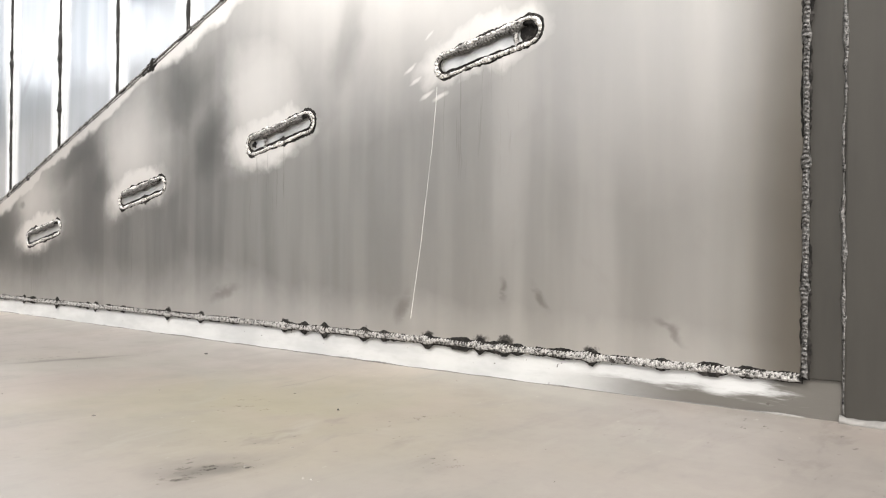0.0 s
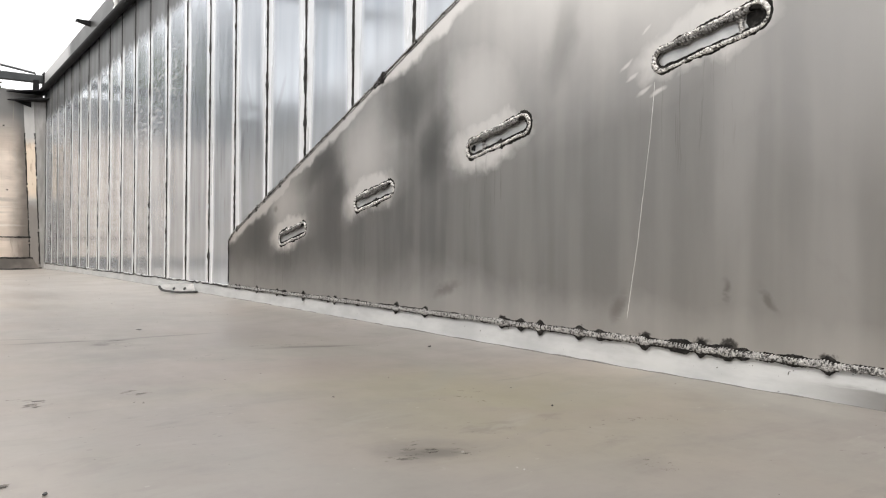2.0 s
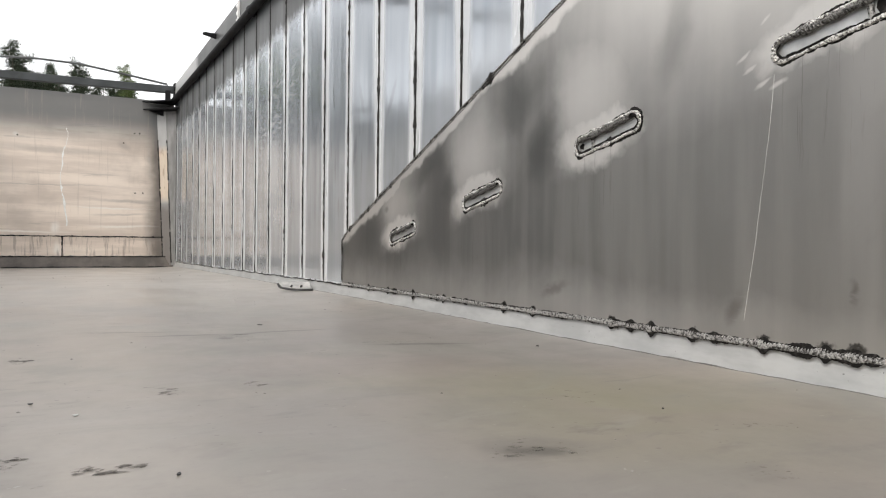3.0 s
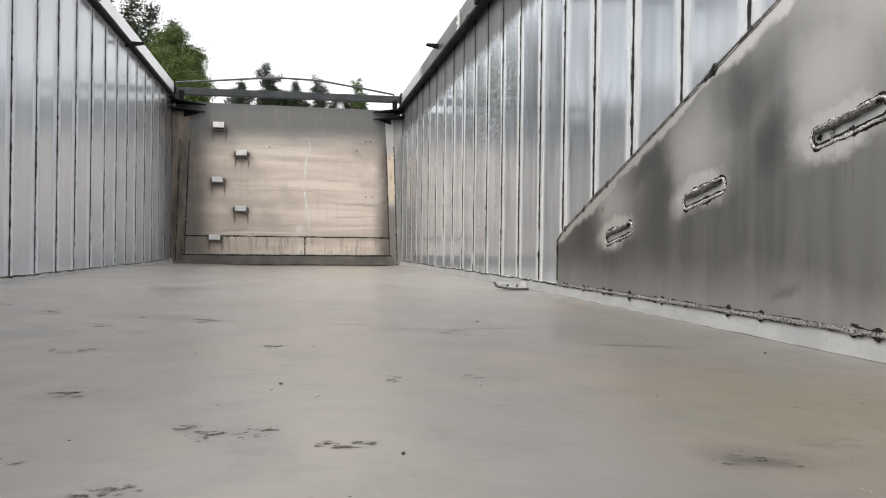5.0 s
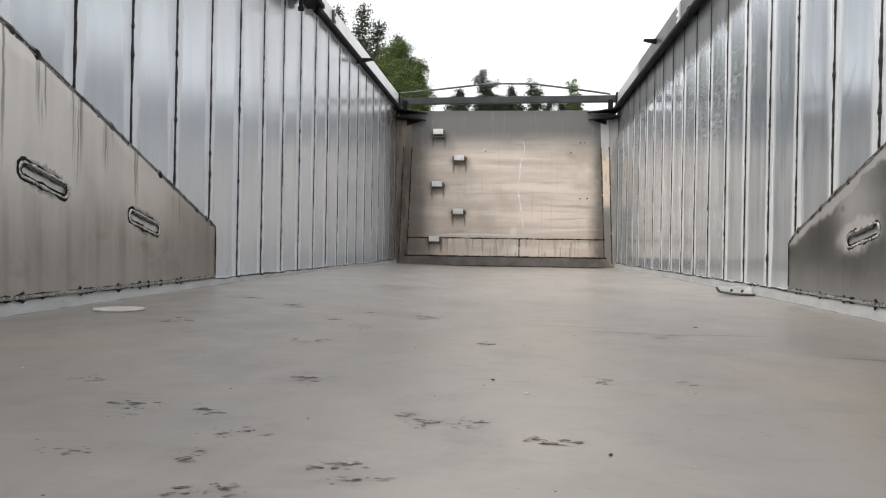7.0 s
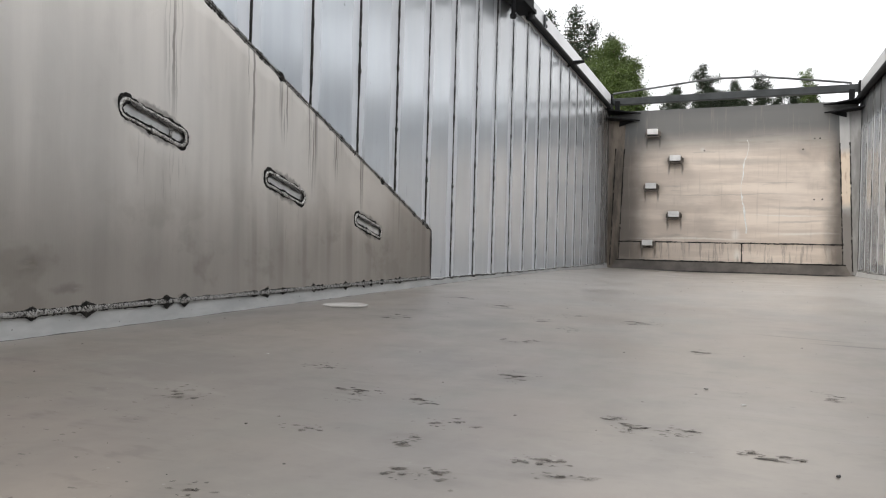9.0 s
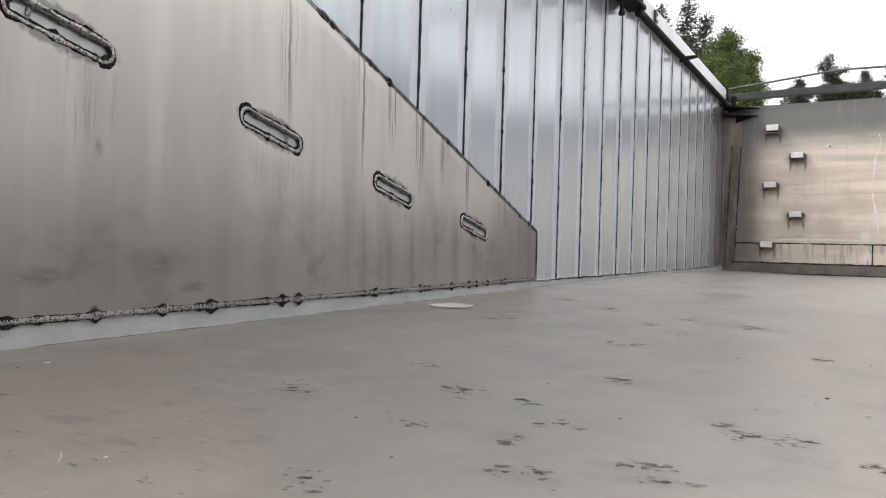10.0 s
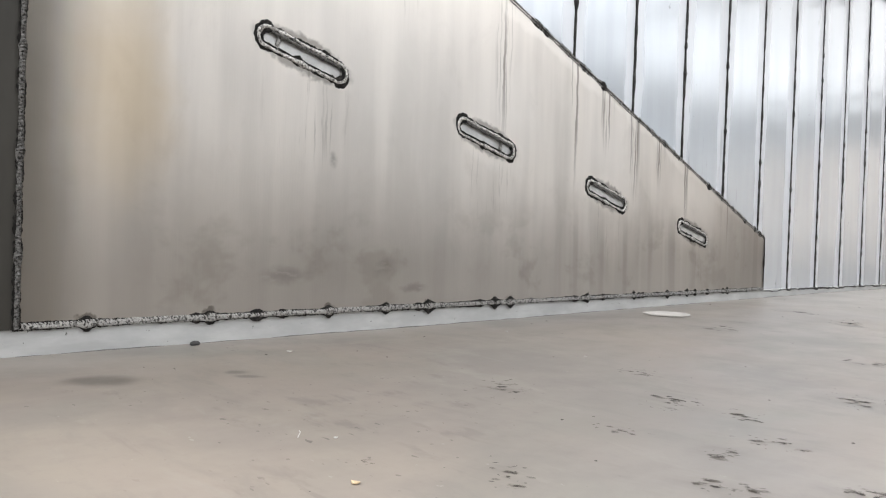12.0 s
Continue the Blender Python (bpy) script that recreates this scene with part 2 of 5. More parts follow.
    if side > 0:
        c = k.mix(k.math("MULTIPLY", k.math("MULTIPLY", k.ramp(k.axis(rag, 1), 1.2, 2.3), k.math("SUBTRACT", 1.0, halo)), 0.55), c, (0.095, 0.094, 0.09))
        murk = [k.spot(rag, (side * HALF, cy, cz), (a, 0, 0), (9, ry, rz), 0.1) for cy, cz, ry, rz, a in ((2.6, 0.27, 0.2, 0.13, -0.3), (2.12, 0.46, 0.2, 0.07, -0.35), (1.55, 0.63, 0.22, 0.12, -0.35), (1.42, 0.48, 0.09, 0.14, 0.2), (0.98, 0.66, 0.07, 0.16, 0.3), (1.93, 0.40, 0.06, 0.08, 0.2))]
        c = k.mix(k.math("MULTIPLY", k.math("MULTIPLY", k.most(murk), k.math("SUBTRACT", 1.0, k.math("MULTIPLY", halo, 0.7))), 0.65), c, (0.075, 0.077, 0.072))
    # drips below the slots, soot marks at the weld ends, smears
    drip = k.noise(k.shift(p, 30.0, 0.008), 11.0, 4, 0.65, (1, 9, 0.3))
    under = [k.spot(p, (side * HALF, cy + 0.02, cz - 0.10), (0, 0, 0), (9, 0.15, 0.16), 0.3) for cy, cz in SLOTS[side]]
    c = k.mix(k.math("MULTIPLY", k.math("MULTIPLY", k.most(under), k.ramp(drip, 0.58, 0.66)), 0.3), c, (0.10, 0.088, 0.075))
    wisp = k.ramp(k.noise(k.mapping(p, rot=(-0.9, 0, 0), scale=(1, 1, 3)), 20.0, 3), 0.25, 0.5)
    marks = [k.spot(rag2, (side * HALF, cy, cz), (a, 0, 0), (9, ry * 1.3, rz * 1.3), 0.1) for cy, cz, ry, rz, a in SMEARS[side]]
    c = k.mix(k.math("MULTIPLY", k.math("MULTIPLY", k.most(marks), wisp), 0.5), c, (0.12, 0.11, 0.10))
    ember = k.shift(p, 70.0, 0.03)
    soot = [k.spot(ember, (side * HALF, cy, WELD_Z[side] + 0.008), (0, 0, 0), (9, r * 0.75, r * 0.5), 0.5) for cy, r in SOOT[side]]
    c = k.mix(k.math("MULTIPLY", k.most(soot), 0.9), c, (0.03, 0.028, 0.026))
    # rear edge browned by heat
    c = k.mix(k.math("MULTIPLY", k.ramp(k.axis(k.shift(p, 5.0, 0.03), 1), 0.25, 0.125), 0.85), c, (0.10, 0.088, 0.07))
    if side < 0:
        c = k.mix(k.math("MULTIPLY", k.ramp(k.axis(rag, 2), 0.46, 0.14), 0.62), c, (0.225, 0.205, 0.185))
        c = k.mix(k.ramp(k.axis(rag, 1), 2.2, 2.85, 0, 0.55), c, (0.20, 0.185, 0.172))
        c = k.mix(k.math("MULTIPLY", k.spot(rag, (-HALF, 0.27, 0.48), (0, 0, 0), (9, 0.12, 0.3), 0.1), 0.5), c, (0.50, 0.37, 0.19))
        ring = [k.spot(k.shift(p, 55.0, 0.03), (-HALF, cy, cz), (math.atan(-0.245), 0, 0), (9, 0.138, 0.045), 0.75) for cy, cz in SLOTS[side]]
        c = k.mix(k.math("MULTIPLY", k.most(ring), 0.55), c, (0.06, 0.05, 0.042))
        run = k.noise(k.shift(p, 14.0, 0.02), 10.0, 3, 0.55, (1, 7, 0.12))
        thick = k.most([k.spot(p, (-HALF, y + 0.015, SLOPE_Z[-1] + 0.3655 * (PLATE_END[-1] - 0.07 - y) - 0.03), (0, 0, 0), (9, 0.045, h), 0.35) for y, h in ((0.92, 0.3), (1.26, 0.45), (1.583, 0.42), (1.75, 0.2), (1.913, 0.3), (2.08, 0.16), (2.243, 0.3), (2.573, 0.2))])
        c = k.mix(k.math("MULTIPLY", k.math("MULTIPLY", thick, k.ramp(run, 0.50, 0.60)), 0.7), c, (0.14, 0.12, 0.10))
    r = k.ramp(streak, 0.3, 0.7, 0.33, 0.41)
    k.bump(k.math("ADD", k.math("MULTIPLY", fine, 0.2), cloud), 0.2, 0.004)
    return k.done(c, r, 0.7)


def weld_material(name="weld_metal", bright=1.0, black=0.3):
    """Weld metal: shiny lumpy ripples with black scale in the hollows."""
    k = Mat(name)
    p = k.place()
    a = k.noise(p, 210.0, 3, 0.55)
    b = k.noise(p, 70.0, 3, 0.6)
    d = k.noise(p, 420.0, 2, 0.6)
    c = k.mix(k.ramp(a, 0.34 + 0.04 * black, 0.56 - 0.03 * black), ((0.11 - 0.09 * black) * bright, (0.105 - 0.085 * black) * bright, (0.10 - 0.082 * black) * bright), (0.56 * bright, 0.55 * bright, 0.535 * bright))
    c = k.mix(k.ramp(b, 0.56, 0.68, 0, 0.4 + 0.35 * black), c, (0.05, 0.046, 0.042))
    # Sparse glints painted as bright flecks in the base colour.
    c = k.mix(k.ramp(d, 0.62, 0.74, 0, 0.6), c, (0.78 * bright, 0.77 * bright, 0.755 * bright))
    k.bump(k.math("ADD", a, k.math("MULTIPLY", d, 0.4)), 0.8, 0.004)
    return k.done(c, k.ramp(b, 0.3, 0.7, 0.28, 0.46), 0.7)


def seam_material():
    """Narrow dark grimy seam weld."""
    k = Mat("seam_weld")
    p = k.place()
    a = k.noise(p, 90.0, 4, 0.7)
    c = k.mix(k.ramp(a, 0.52, 0.74), (0.012, 0.011, 0.0105), (0.12, 0.115, 0.11))
    k.bump(a, 0.5, 0.002)
    return k.done(c, 0.6, 0.0, 0.25)


def scale_material():
    k = Mat("weld_scale")
    a = k.noise(k.place(), 110.0, 4, 0.6)
    return k.done(k.mix(k.ramp(a, 0.45, 0.75), (0.009, 0.0085, 0.008), (0.05, 0.046, 0.043)), 0.8, 0.0, 0.15)


def floor_material():
    """Grey-beige dusty sheet floor with scuffs and tyre smears."""
    k = Mat("dusty_floor_sheet")
    p = k.place()
    wide = k.noise(p, 0.9, 4, 0.55, warp=0.5)
    mid = k.noise(p, 3.0, 5, 0.6, (1.0, 0.7, 1))
    fine = k.noise(p, 70.0, 4, 0.65)
    c = k.mix(k.ramp(wide, 0.35, 0.68), (0.283, 0.260, 0.241), (0.335, 0.295, 0.252))
    c = k.mix(k.ramp(mid, 0.46, 0.68, 0, 0.6), c, (0.215, 0.205, 0.192))
    c = k.mix(k.math("MULTIPLY", k.spot(k.shift(p, 3.0, 0.3), (0.85, 0.75, 0), (0, 0, 0.3), (0.45, 0.6, 9), 0.0), 0.7), c, (0.285, 0.262, 0.175))
    c = k.mix(k.ramp(fine, 0.5, 0.8, 0, 0.2), c, (0.18, 0.17, 0.157))
    # Shade beside the left wall, put in as a darker patch.
    c = k.mix(k.math("MULTIPLY", k.spot(k.shift(p, 2.0, 0.4), (-0.8, 0.55, 0), (0, 0, 0.3), (0.75, 0.8, 9), 0.2), 0.2), c, (0.18, 0.16, 0.14))
    hue = k.noise(p, 2.6, 3, 0.5, warp=0.8)
    c = k.mix(k.ramp(hue, 0.50, 0.66, 0, 0.3), c, (0.315, 0.262, 0.236))
    c = k.mix(k.ramp(hue, 0.46, 0.34, 0, 0.3), c, (0.255, 0.255, 0.225))
    wipe = k.noise(p, 9.0, 5, 0.62, (0.6, 1.5, 1), 0.5)
    c = k.mix(k.ramp(wipe, 0.52, 0.70, 0, 0.35), c, (0.20, 0.188, 0.172))
    c = k.mix(k.ramp(wipe, 0.44, 0.30, 0, 0.3), c, (0.36, 0.338, 0.31))
    smudge = k.noise(k.shift(p, 25.0, 0.02), 17.0, 4, 0.6, (0.55, 1.2, 1))
    some = k.ramp(k.noise(p, 1.35, 3, 0.55), 0.47, 0.62)
    c = k.mix(k.math("MULTIPLY", k.math("MULTIPLY", k.ramp(smudge, 0.55, 0.70), some), 0.45), c, (0.135, 0.122, 0.108))
    dot = k.noise(p, 85.0, 2, 0.5, (0.7, 1.1, 1))
    c = k.mix(k.math("MULTIPLY", k.math("MULTIPLY", k.ramp(dot, 0.70, 0.74), some), 0.7), c, (0.07, 0.06, 0.052))
    c = k.mix(k.ramp(dot, 0.26, 0.22, 0, 0.5), c, (0.42, 0.40, 0.375))
    # Grazing sheen of the far floor, painted as a paler tone.
    far_sheen = k.ramp(k.axis(k.shift(p, 1.5, 0.8), 1), 1.3, 4.5)
    c = k.mix(k.math("MULTIPLY", far_sheen, 0.75), c, (0.50, 0.47, 0.435))
    stains = [k.spot(k.shift(p, 20.0, 0.03), (x, y, 0), (0, 0, a), (rx, ry, 9), 0.3) for x, y, rx, ry, a in STAINS]
    c = k.mix(k.math("MULTIPLY", k.most(stains), 0.72), c, (0.09, 0.08, 0.07))
    # faint worn patches round the marks
    rag = k.shift(p, 10.0, 0.09)
    patch = k.most([k.spot(rag, (x, y, 0), (0, 0, a), (rx * 1.6 + 0.02, ry * 1.4 + 0.02, 9), 0.15) for x, y, rx, ry, a, n in MARKS_NEAR[::2] + MARKS_FAR[::2]])
    c = k.mix(k.math("MULTIPLY", k.math("MULTIPLY", patch, k.ramp(wipe, 0.4, 0.6)), 0.42), c, (0.17, 0.155, 0.14))
    thin = k.noise(k.mapping(p, rot=(0, 0, 0.15), scale=(1.3, 11, 1)), 2.2, 5, 0.6)
    where = k.ramp(k.noise(p, 1.9, 2), 0.54, 0.66)
    c = k.mix(k.math("MULTIPLY", k.math("MULTIPLY", k.ramp(thin, 0.6, 0.68), where), 0.4), c, (0.12, 0.108, 0.098))
    r = k.ramp(mid, 0.3, 0.7, 0.29, 0.44)
    k.bump(k.math("ADD", k.math("MULTIPLY", fine, 0.12), mid), 0.18, 0.004)
    return k.done(c, r, 0.36, 0.5)


def mark_material():
    """Dried brown marks, thin and ragged at their rims."""
    k = Mat("dried_mark")
    p = k.place()
    at = k.n("Attribute")
    at.attribute_name = "cover"
    rough = k.noise(p, 95.0, 4, 0.7)
    cover = k.math("ADD", at.outputs["Fac"], k.math("MULTIPLY", k.math("SUBTRACT", rough, 0.52), 2.2))
    k.put(k.b.inputs["Alpha"], k.ramp(cover, 0.15, 1.1, 0.0, 0.68))
    tone = k.noise(p, 24.0, 2)
    return k.done(k.mix(k.ramp(tone, 0.35, 0.65), (0.055, 0.047, 0.04), (0.12, 0.105, 0.092)), 0.75, 0.0, 0.2)


def front_material(name, base, pale, grime_shade):
    """Front wall: warm dull aluminium with rub bands across and runs."""
    k = Mat(name)
    p = k.place()
    band = k.noise(p, 2.0, 5, 0.6, (0.35, 1, 3.2))
    cloud = k.noise(p, 2.4, 4, 0.6)
    run = k.noise(p, 8.0, 4, 0.6, (5, 1, 0.25))
    c = k.mix(k.ramp(band, 0.4, 0.66), base, pale)
    c = k.mix(k.ramp(cloud, 0.5, 0.75, 0, 0.35), c, grime_shade)
    under = [k.spot(k.shift(p, 9, 0.03), (x + dx, LENGTH, z - 0.09), (0, 0, 0), (0.018, 9, 0.10), 0.1) for x, z in STEPS for dx in (-0.068, 0.068)]
    around = [k.spot(k.shift(p, 9, 0.04), (x, LENGTH, z - 0.02), (0, 0, 0), (0.16, 9, 0.10), 0.3) for x, z in STEPS]
    c = k.mix(k.math("MULTIPLY", k.most(around), 0.4), c, (0.15, 0.12, 0.095))
    c = k.mix(k.math("MULTIPLY", k.most(under), 0.7), c, (0.09, 0.07, 0.055))
    # Darker towards both side edges.
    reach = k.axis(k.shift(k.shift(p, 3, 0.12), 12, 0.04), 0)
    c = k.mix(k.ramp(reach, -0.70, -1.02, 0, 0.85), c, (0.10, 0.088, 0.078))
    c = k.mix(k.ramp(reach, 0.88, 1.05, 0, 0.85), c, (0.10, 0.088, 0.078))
    # rubbed bands, a pale dab over the middle joint
    worn = k.shift(k.shift(p, 2, 0.05), 14, 0.02)
    bands = [k.spot(worn, (x, LENGTH, z), (0, a, 0), (rx, 9, rz), 0.2) for x, z, rx, rz, a in ((0.1, 1.14, 0.9, 0.05, 0.02), (0.75, 0.66, 0.45, 0.022, 0), (0.7, 0.52, 0.4, 0.016, -0.03), (0.0, 0.80, 0.8, 0.010, 0), (0.72, 1.22, 0.10, 0.05, 0.4))]
    c = k.mix(k.math("MULTIPLY", k.most(bands), 0.32), c, (0.26, 0.225, 0.20))
    dabs = [k.spot(worn, (x, LENGTH, z), (0, 0, 0), (rx, 9, rz), 0.1) for x, z, rx, rz in ((0.10, 0.37, 0.06, 0.09), (0.12, 0.17, 0.05, 0.10), (-0.25, 1.27, 0.035, 0.03), (0.6, 0.58, 0.5, 0.012), (-0.3, 0.33, 0.8, 0.015), (0.7, 0.40, 0.4, 0.02))]
    c = k.mix(k.math("MULTIPLY", k.most(dabs), 0.65), c, (0.90, 0.86, 0.80))
    drips = k.noise(k.shift(p, 14, 0.01), 9.0, 4, 0.65, (4, 1, 0.35))
    c = k.mix(k.math("MULTIPLY", k.math("MULTIPLY", k.ramp(drips, 0.52, 0.64), k.ramp(k.axis(p, 2), 0.291, 0.287)), 0.5), c, (0.24, 0.19, 0.155))
    sweep = k.noise(k.shift(p, 5, 0.05), 2.6, 4, 0.6, (0.5, 1, 5))
    c = k.mix(k.math("MULTIPLY", k.ramp(sweep, 0.58, 0.7), 0.4), c, (0.30, 0.262, 0.23))
    # Soft shade under the corner gussets, painted as a grey top.
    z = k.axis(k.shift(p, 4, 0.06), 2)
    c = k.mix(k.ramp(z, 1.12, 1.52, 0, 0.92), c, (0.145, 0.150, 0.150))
    c = k.mix(k.ramp(run, 0.58, 0.7, 0, 0.25), c, grime_shade)
    k.bump(cloud, 0.2, 0.004)
    return k.done(c, k.ramp(band, 0.3, 0.7, 0.45, 0.6), 0.35)


def metal(name, a, b, rough=0.45, met=0.7, scale=12.0, stretch=None):
    k = Mat(name)
    p = k.place()
    f = k.noise(p, scale, 5, 0.6, stretch)
    g = k.noise(p, scale * 7, 3, 0.6)
    c = k.mix(k.ramp(f, 0.35, 0.68), a, b)
    k.bump(g, 0.15, 0.002)
    return k.done(c, k.math("ADD", rough - 0.06, k.math("MULTIPLY", g, 0.12)), met)


def post_material():
    """A grey post with a cream and rust stain halfway up and old dirt at its foot."""
    k = Mat("stained_pale_post")
    p = k.place()
    n = k.noise(p, 3.0, 5, 0.6, (3, 3, 0.8))
    z = k.axis(k.shift(k.shift(p, 3.0, 0.2), 14.0, 0.06), 2)
    c = k.mix(k.ramp(n, 0.35, 0.68), (0.40, 0.395, 0.39), (0.50, 0.495, 0.485))
    cream = k.math("MULTIPLY", k.ramp(z, 0.62, 0.72), k.ramp(z, 1.28, 1.15))
    c = k.mix(k.math("MULTIPLY", cream, 0.9), c, (0.74, 0.62, 0.49))
    rust = k.noise(p, 9.0, 4, 0.6, (2, 2, 0.7))
    c = k.mix(k.math("MULTIPLY", k.math("MULTIPLY", cream, k.ramp(rust, 0.5, 0.62)), 0.6), c, (0.32, 0.20, 0.12))
    c = k.mix(k.ramp(z, 0.72, 0.55, 0, 0.8), c, (0.17, 0.15, 0.135))
    k.bump(n, 0.2, 0.003)
    return k.done(c, 0.5, 0.25)


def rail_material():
    """A dark top rail, pale near its front end: mirrored trees and sky painted in."""
    k = Mat("tree_mirror_rail")
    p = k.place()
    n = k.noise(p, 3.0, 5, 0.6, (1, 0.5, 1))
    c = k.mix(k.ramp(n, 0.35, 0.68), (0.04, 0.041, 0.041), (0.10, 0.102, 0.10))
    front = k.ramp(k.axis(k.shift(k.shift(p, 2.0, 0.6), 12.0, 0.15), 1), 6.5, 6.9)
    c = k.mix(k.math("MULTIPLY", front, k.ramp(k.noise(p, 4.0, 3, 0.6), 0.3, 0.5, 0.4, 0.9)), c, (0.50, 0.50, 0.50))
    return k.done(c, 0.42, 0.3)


def strip_material():
    """Bluish-white foot strip: smeared pale, specked, streaky and dirty at its rear end."""
    k = Mat("pale_kick_strip")
    p = k.place()
    a = k.noise(p, 11.0, 5, 0.6, (1, 0.6, 1.6))
    lines = k.noise(p, 30.0, 4, 0.65, (1, 0.4, 3))
    c = k.mix(k.ramp(a, 0.35, 0.65), (0.42, 0.43, 0.435), (0.52, 0.53, 0.532))
    c = k.mix(k.ramp(lines, 0.5, 0.7, 0, 0.3), c, (0.40, 0.41, 0.415))
    speck = k.noise(p, 120.0, 2, 0.5)
    c = k.mix(k.ramp(speck, 0.72, 0.76, 0, 0.8), c, (0.05, 0.046, 0.04))
    rag = k.shift(p, 14.0, 0.04, (1, 0.3, 1))
    height = k.math("ADD", k.axis(rag, 2), k.math("MULTIPLY", k.math("SUBTRACT", lines, 0.5), 0.04))
    rear = k.math("MULTIPLY", k.ramp(k.axis(rag, 1), 0.55, 0.26), k.ramp(height, 0.042, 0.026))
    end = k.math("ADD", k.axis(rag, 1), k.math("MULTIPLY", k.math("SUBTRACT", lines, 0.5), 0.2))
    rear = k.math("MAXIMUM", rear, k.ramp(end, 0.20, 0.14))
    rear = k.math("MULTIPLY", rear, k.ramp(k.axis(p, 0), -0.5, 0.5, 0.12, 1.0))
    c = k.mix(k.math("MULTIPLY", rear, 0.92), c, (0.075, 0.068, 0.058))
    k.bump(k.math("ADD", a, k.math("MULTIPLY", lines, 0.3)), 0.2, 0.003)
    return k.done(c, 0.5, 0.2)


def leaf_material(name, a, b):
    k = Mat(name)
    f = k.noise(k.place(), 0.9, 3)
    isl = k.n("NewGeometry").outputs["Random Per Island"]
    c = k.mix(k.math("ADD", k.math("MULTIPLY", f, 0.5), k.math("MULTIPLY", isl, 0.5)), a, b)
    m = k.done(c, 0.55, 0.0, 0.3)
    k.b.inputs["Transmission Weight"].default_value = 0.0
    k.put(k.b.inputs["Subsurface Weight"], 0.0)
    return m


SLOTS = {1: [(0.635, 0.585), (1.181, 0.482), (1.728, 0.374), (2.278, 0.271)],
         -1: [(0.648, 0.611), (1.217, 0.502), (1.778, 0.388), (2.339, 0.286)]}
SMEARS = {1: [(0.82, 0.118, 0.018, 0.035, 0.5), (0.595, 0.16, 0.009, 0.022, -0.3), (0.52, 0.15, 0.008, 0.03, -0.6), (1.37, 0.125, 0.06, 0.018, -0.3),
              (2.42, 0.365, 0.02, 0.012, 0), (0.3, 0.11, 0.008, 0.03, -0.9)],
          -1: [(0.976, 0.113, 0.045, 0.012, 0), (0.88, 0.165, 0.035, 0.018, 0.4), (0.614, 0.145, 0.06, 0.02, 0), (0.731, 0.396, 0.012, 0.02, 0)]}
SOOT = {1: [(0.639, 0.028), (0.588, 0.03), (0.425, 0.022), (0.757, 0.022), (0.918, 0.016), (1.032, 0.012), (1.155, 0.018), (1.46, 0.016), (1.599, 0.016), (1.956, 0.014), (2.184, 0.012), (2.40, 0.014), (2.592, 0.012)],
        -1: [(0.223, 0.024), (0.449, 0.028), (0.724, 0.026), (0.887, 0.016), (1.021, 0.018), (1.324, 0.022), (1.687, 0.016), (1.95, 0.014), (2.165, 0.012), (2.306, 0.012), (2.627, 0.012)]}
WIPES = [(0.790, 0.549, -0.5), (0.807, 0.572, -0.6), (0.766, 0.519, -0.45), (0.76, 0.631, -0.5), (0.735, 0.512, -0.3)]
STEPS = [(-0.749, 1.462), (-0.513, 1.175), (-0.757, 0.884), (-0.518, 0.582), (-0.780, 0.275)]
# dried marks on the floor: place, half sizes, turn, how many blots
MARKS_NEAR = [(-0.08, 0.56, 0.018, 0.020, 0.24, 7), (-0.055, 0.57, 0.012, 0.018, 0.24, 4), (-0.05, 0.52, 0.015, 0.012, 0.21, 4), (-0.02, 0.53, 0.010, 0.008, 0.24, 2),
              (-0.03, 0.79, 0.015, 0.012, 0.24, 3), (0.0, 0.75, 0.02, 0.022, 0.22, 6), (0.05, 0.75, 0.03, 0.028, 0.23, 7), (0.13, 0.69, 0.014, 0.012, 0.24, 4), (0.165, 0.68, 0.024, 0.014, 0.23, 4),
              (-0.36, 0.58, 0.03, 0.014, 0.23, 4), (-0.17, 0.475, 0.034, 0.02, 0.22, 9), (-0.21, 0.68, 0.04, 0.026, 0.23, 7), (-0.23, 0.58, 0.018, 0.024, 0.2, 5), (-0.61, 0.66, 0.032, 0.045, 0.9, 7),
              (-0.33, 0.34, 0.022, 0.04, 0.67, 7), (-0.44, 0.25, 0.014, 0.010, 0.68, 2)]
MARKS_FAR = [(-0.24, 1.04, 0.036, 0.05, 0.26, 8), (-0.30, 1.77, 0.028, 0.075, 0.3, 5), (-0.35, 1.48, 0.046, 0.035, 0.29, 6), (-0.56, 0.95, 0.03, 0.04, 0.26, 7), (-0.40, 0.78, 0.035, 0.05, 0.23, 11),
             (-0.30, 0.79, 0.03, 0.03, 0.24, 6), (0.50, 1.73, 0.024, 0.12, 0.28, 7), (0.39, 1.07, 0.012, 0.02, 0.27, 3), (0.25, 1.08, 0.02, 0.045, 0.21, 5), (0.05, 1.50, 0.028, 0.036, 0.28, 5),
             (-0.78, 1.72, 0.038, 0.08, 0.31, 3), (0.82, 0.81, 0.045, 0.065, -0.45, 7), (0.58, 0.56, 0.055, 0.035, -0.45, 14), (0.91, 0.54, 0.045, 0.016, -0.45, 4), (0.75, 0.39, 0.018, 0.029, -0.43, 5),
             (-0.16, 2.06, 0.05, 0.06, 0.31, 5)]
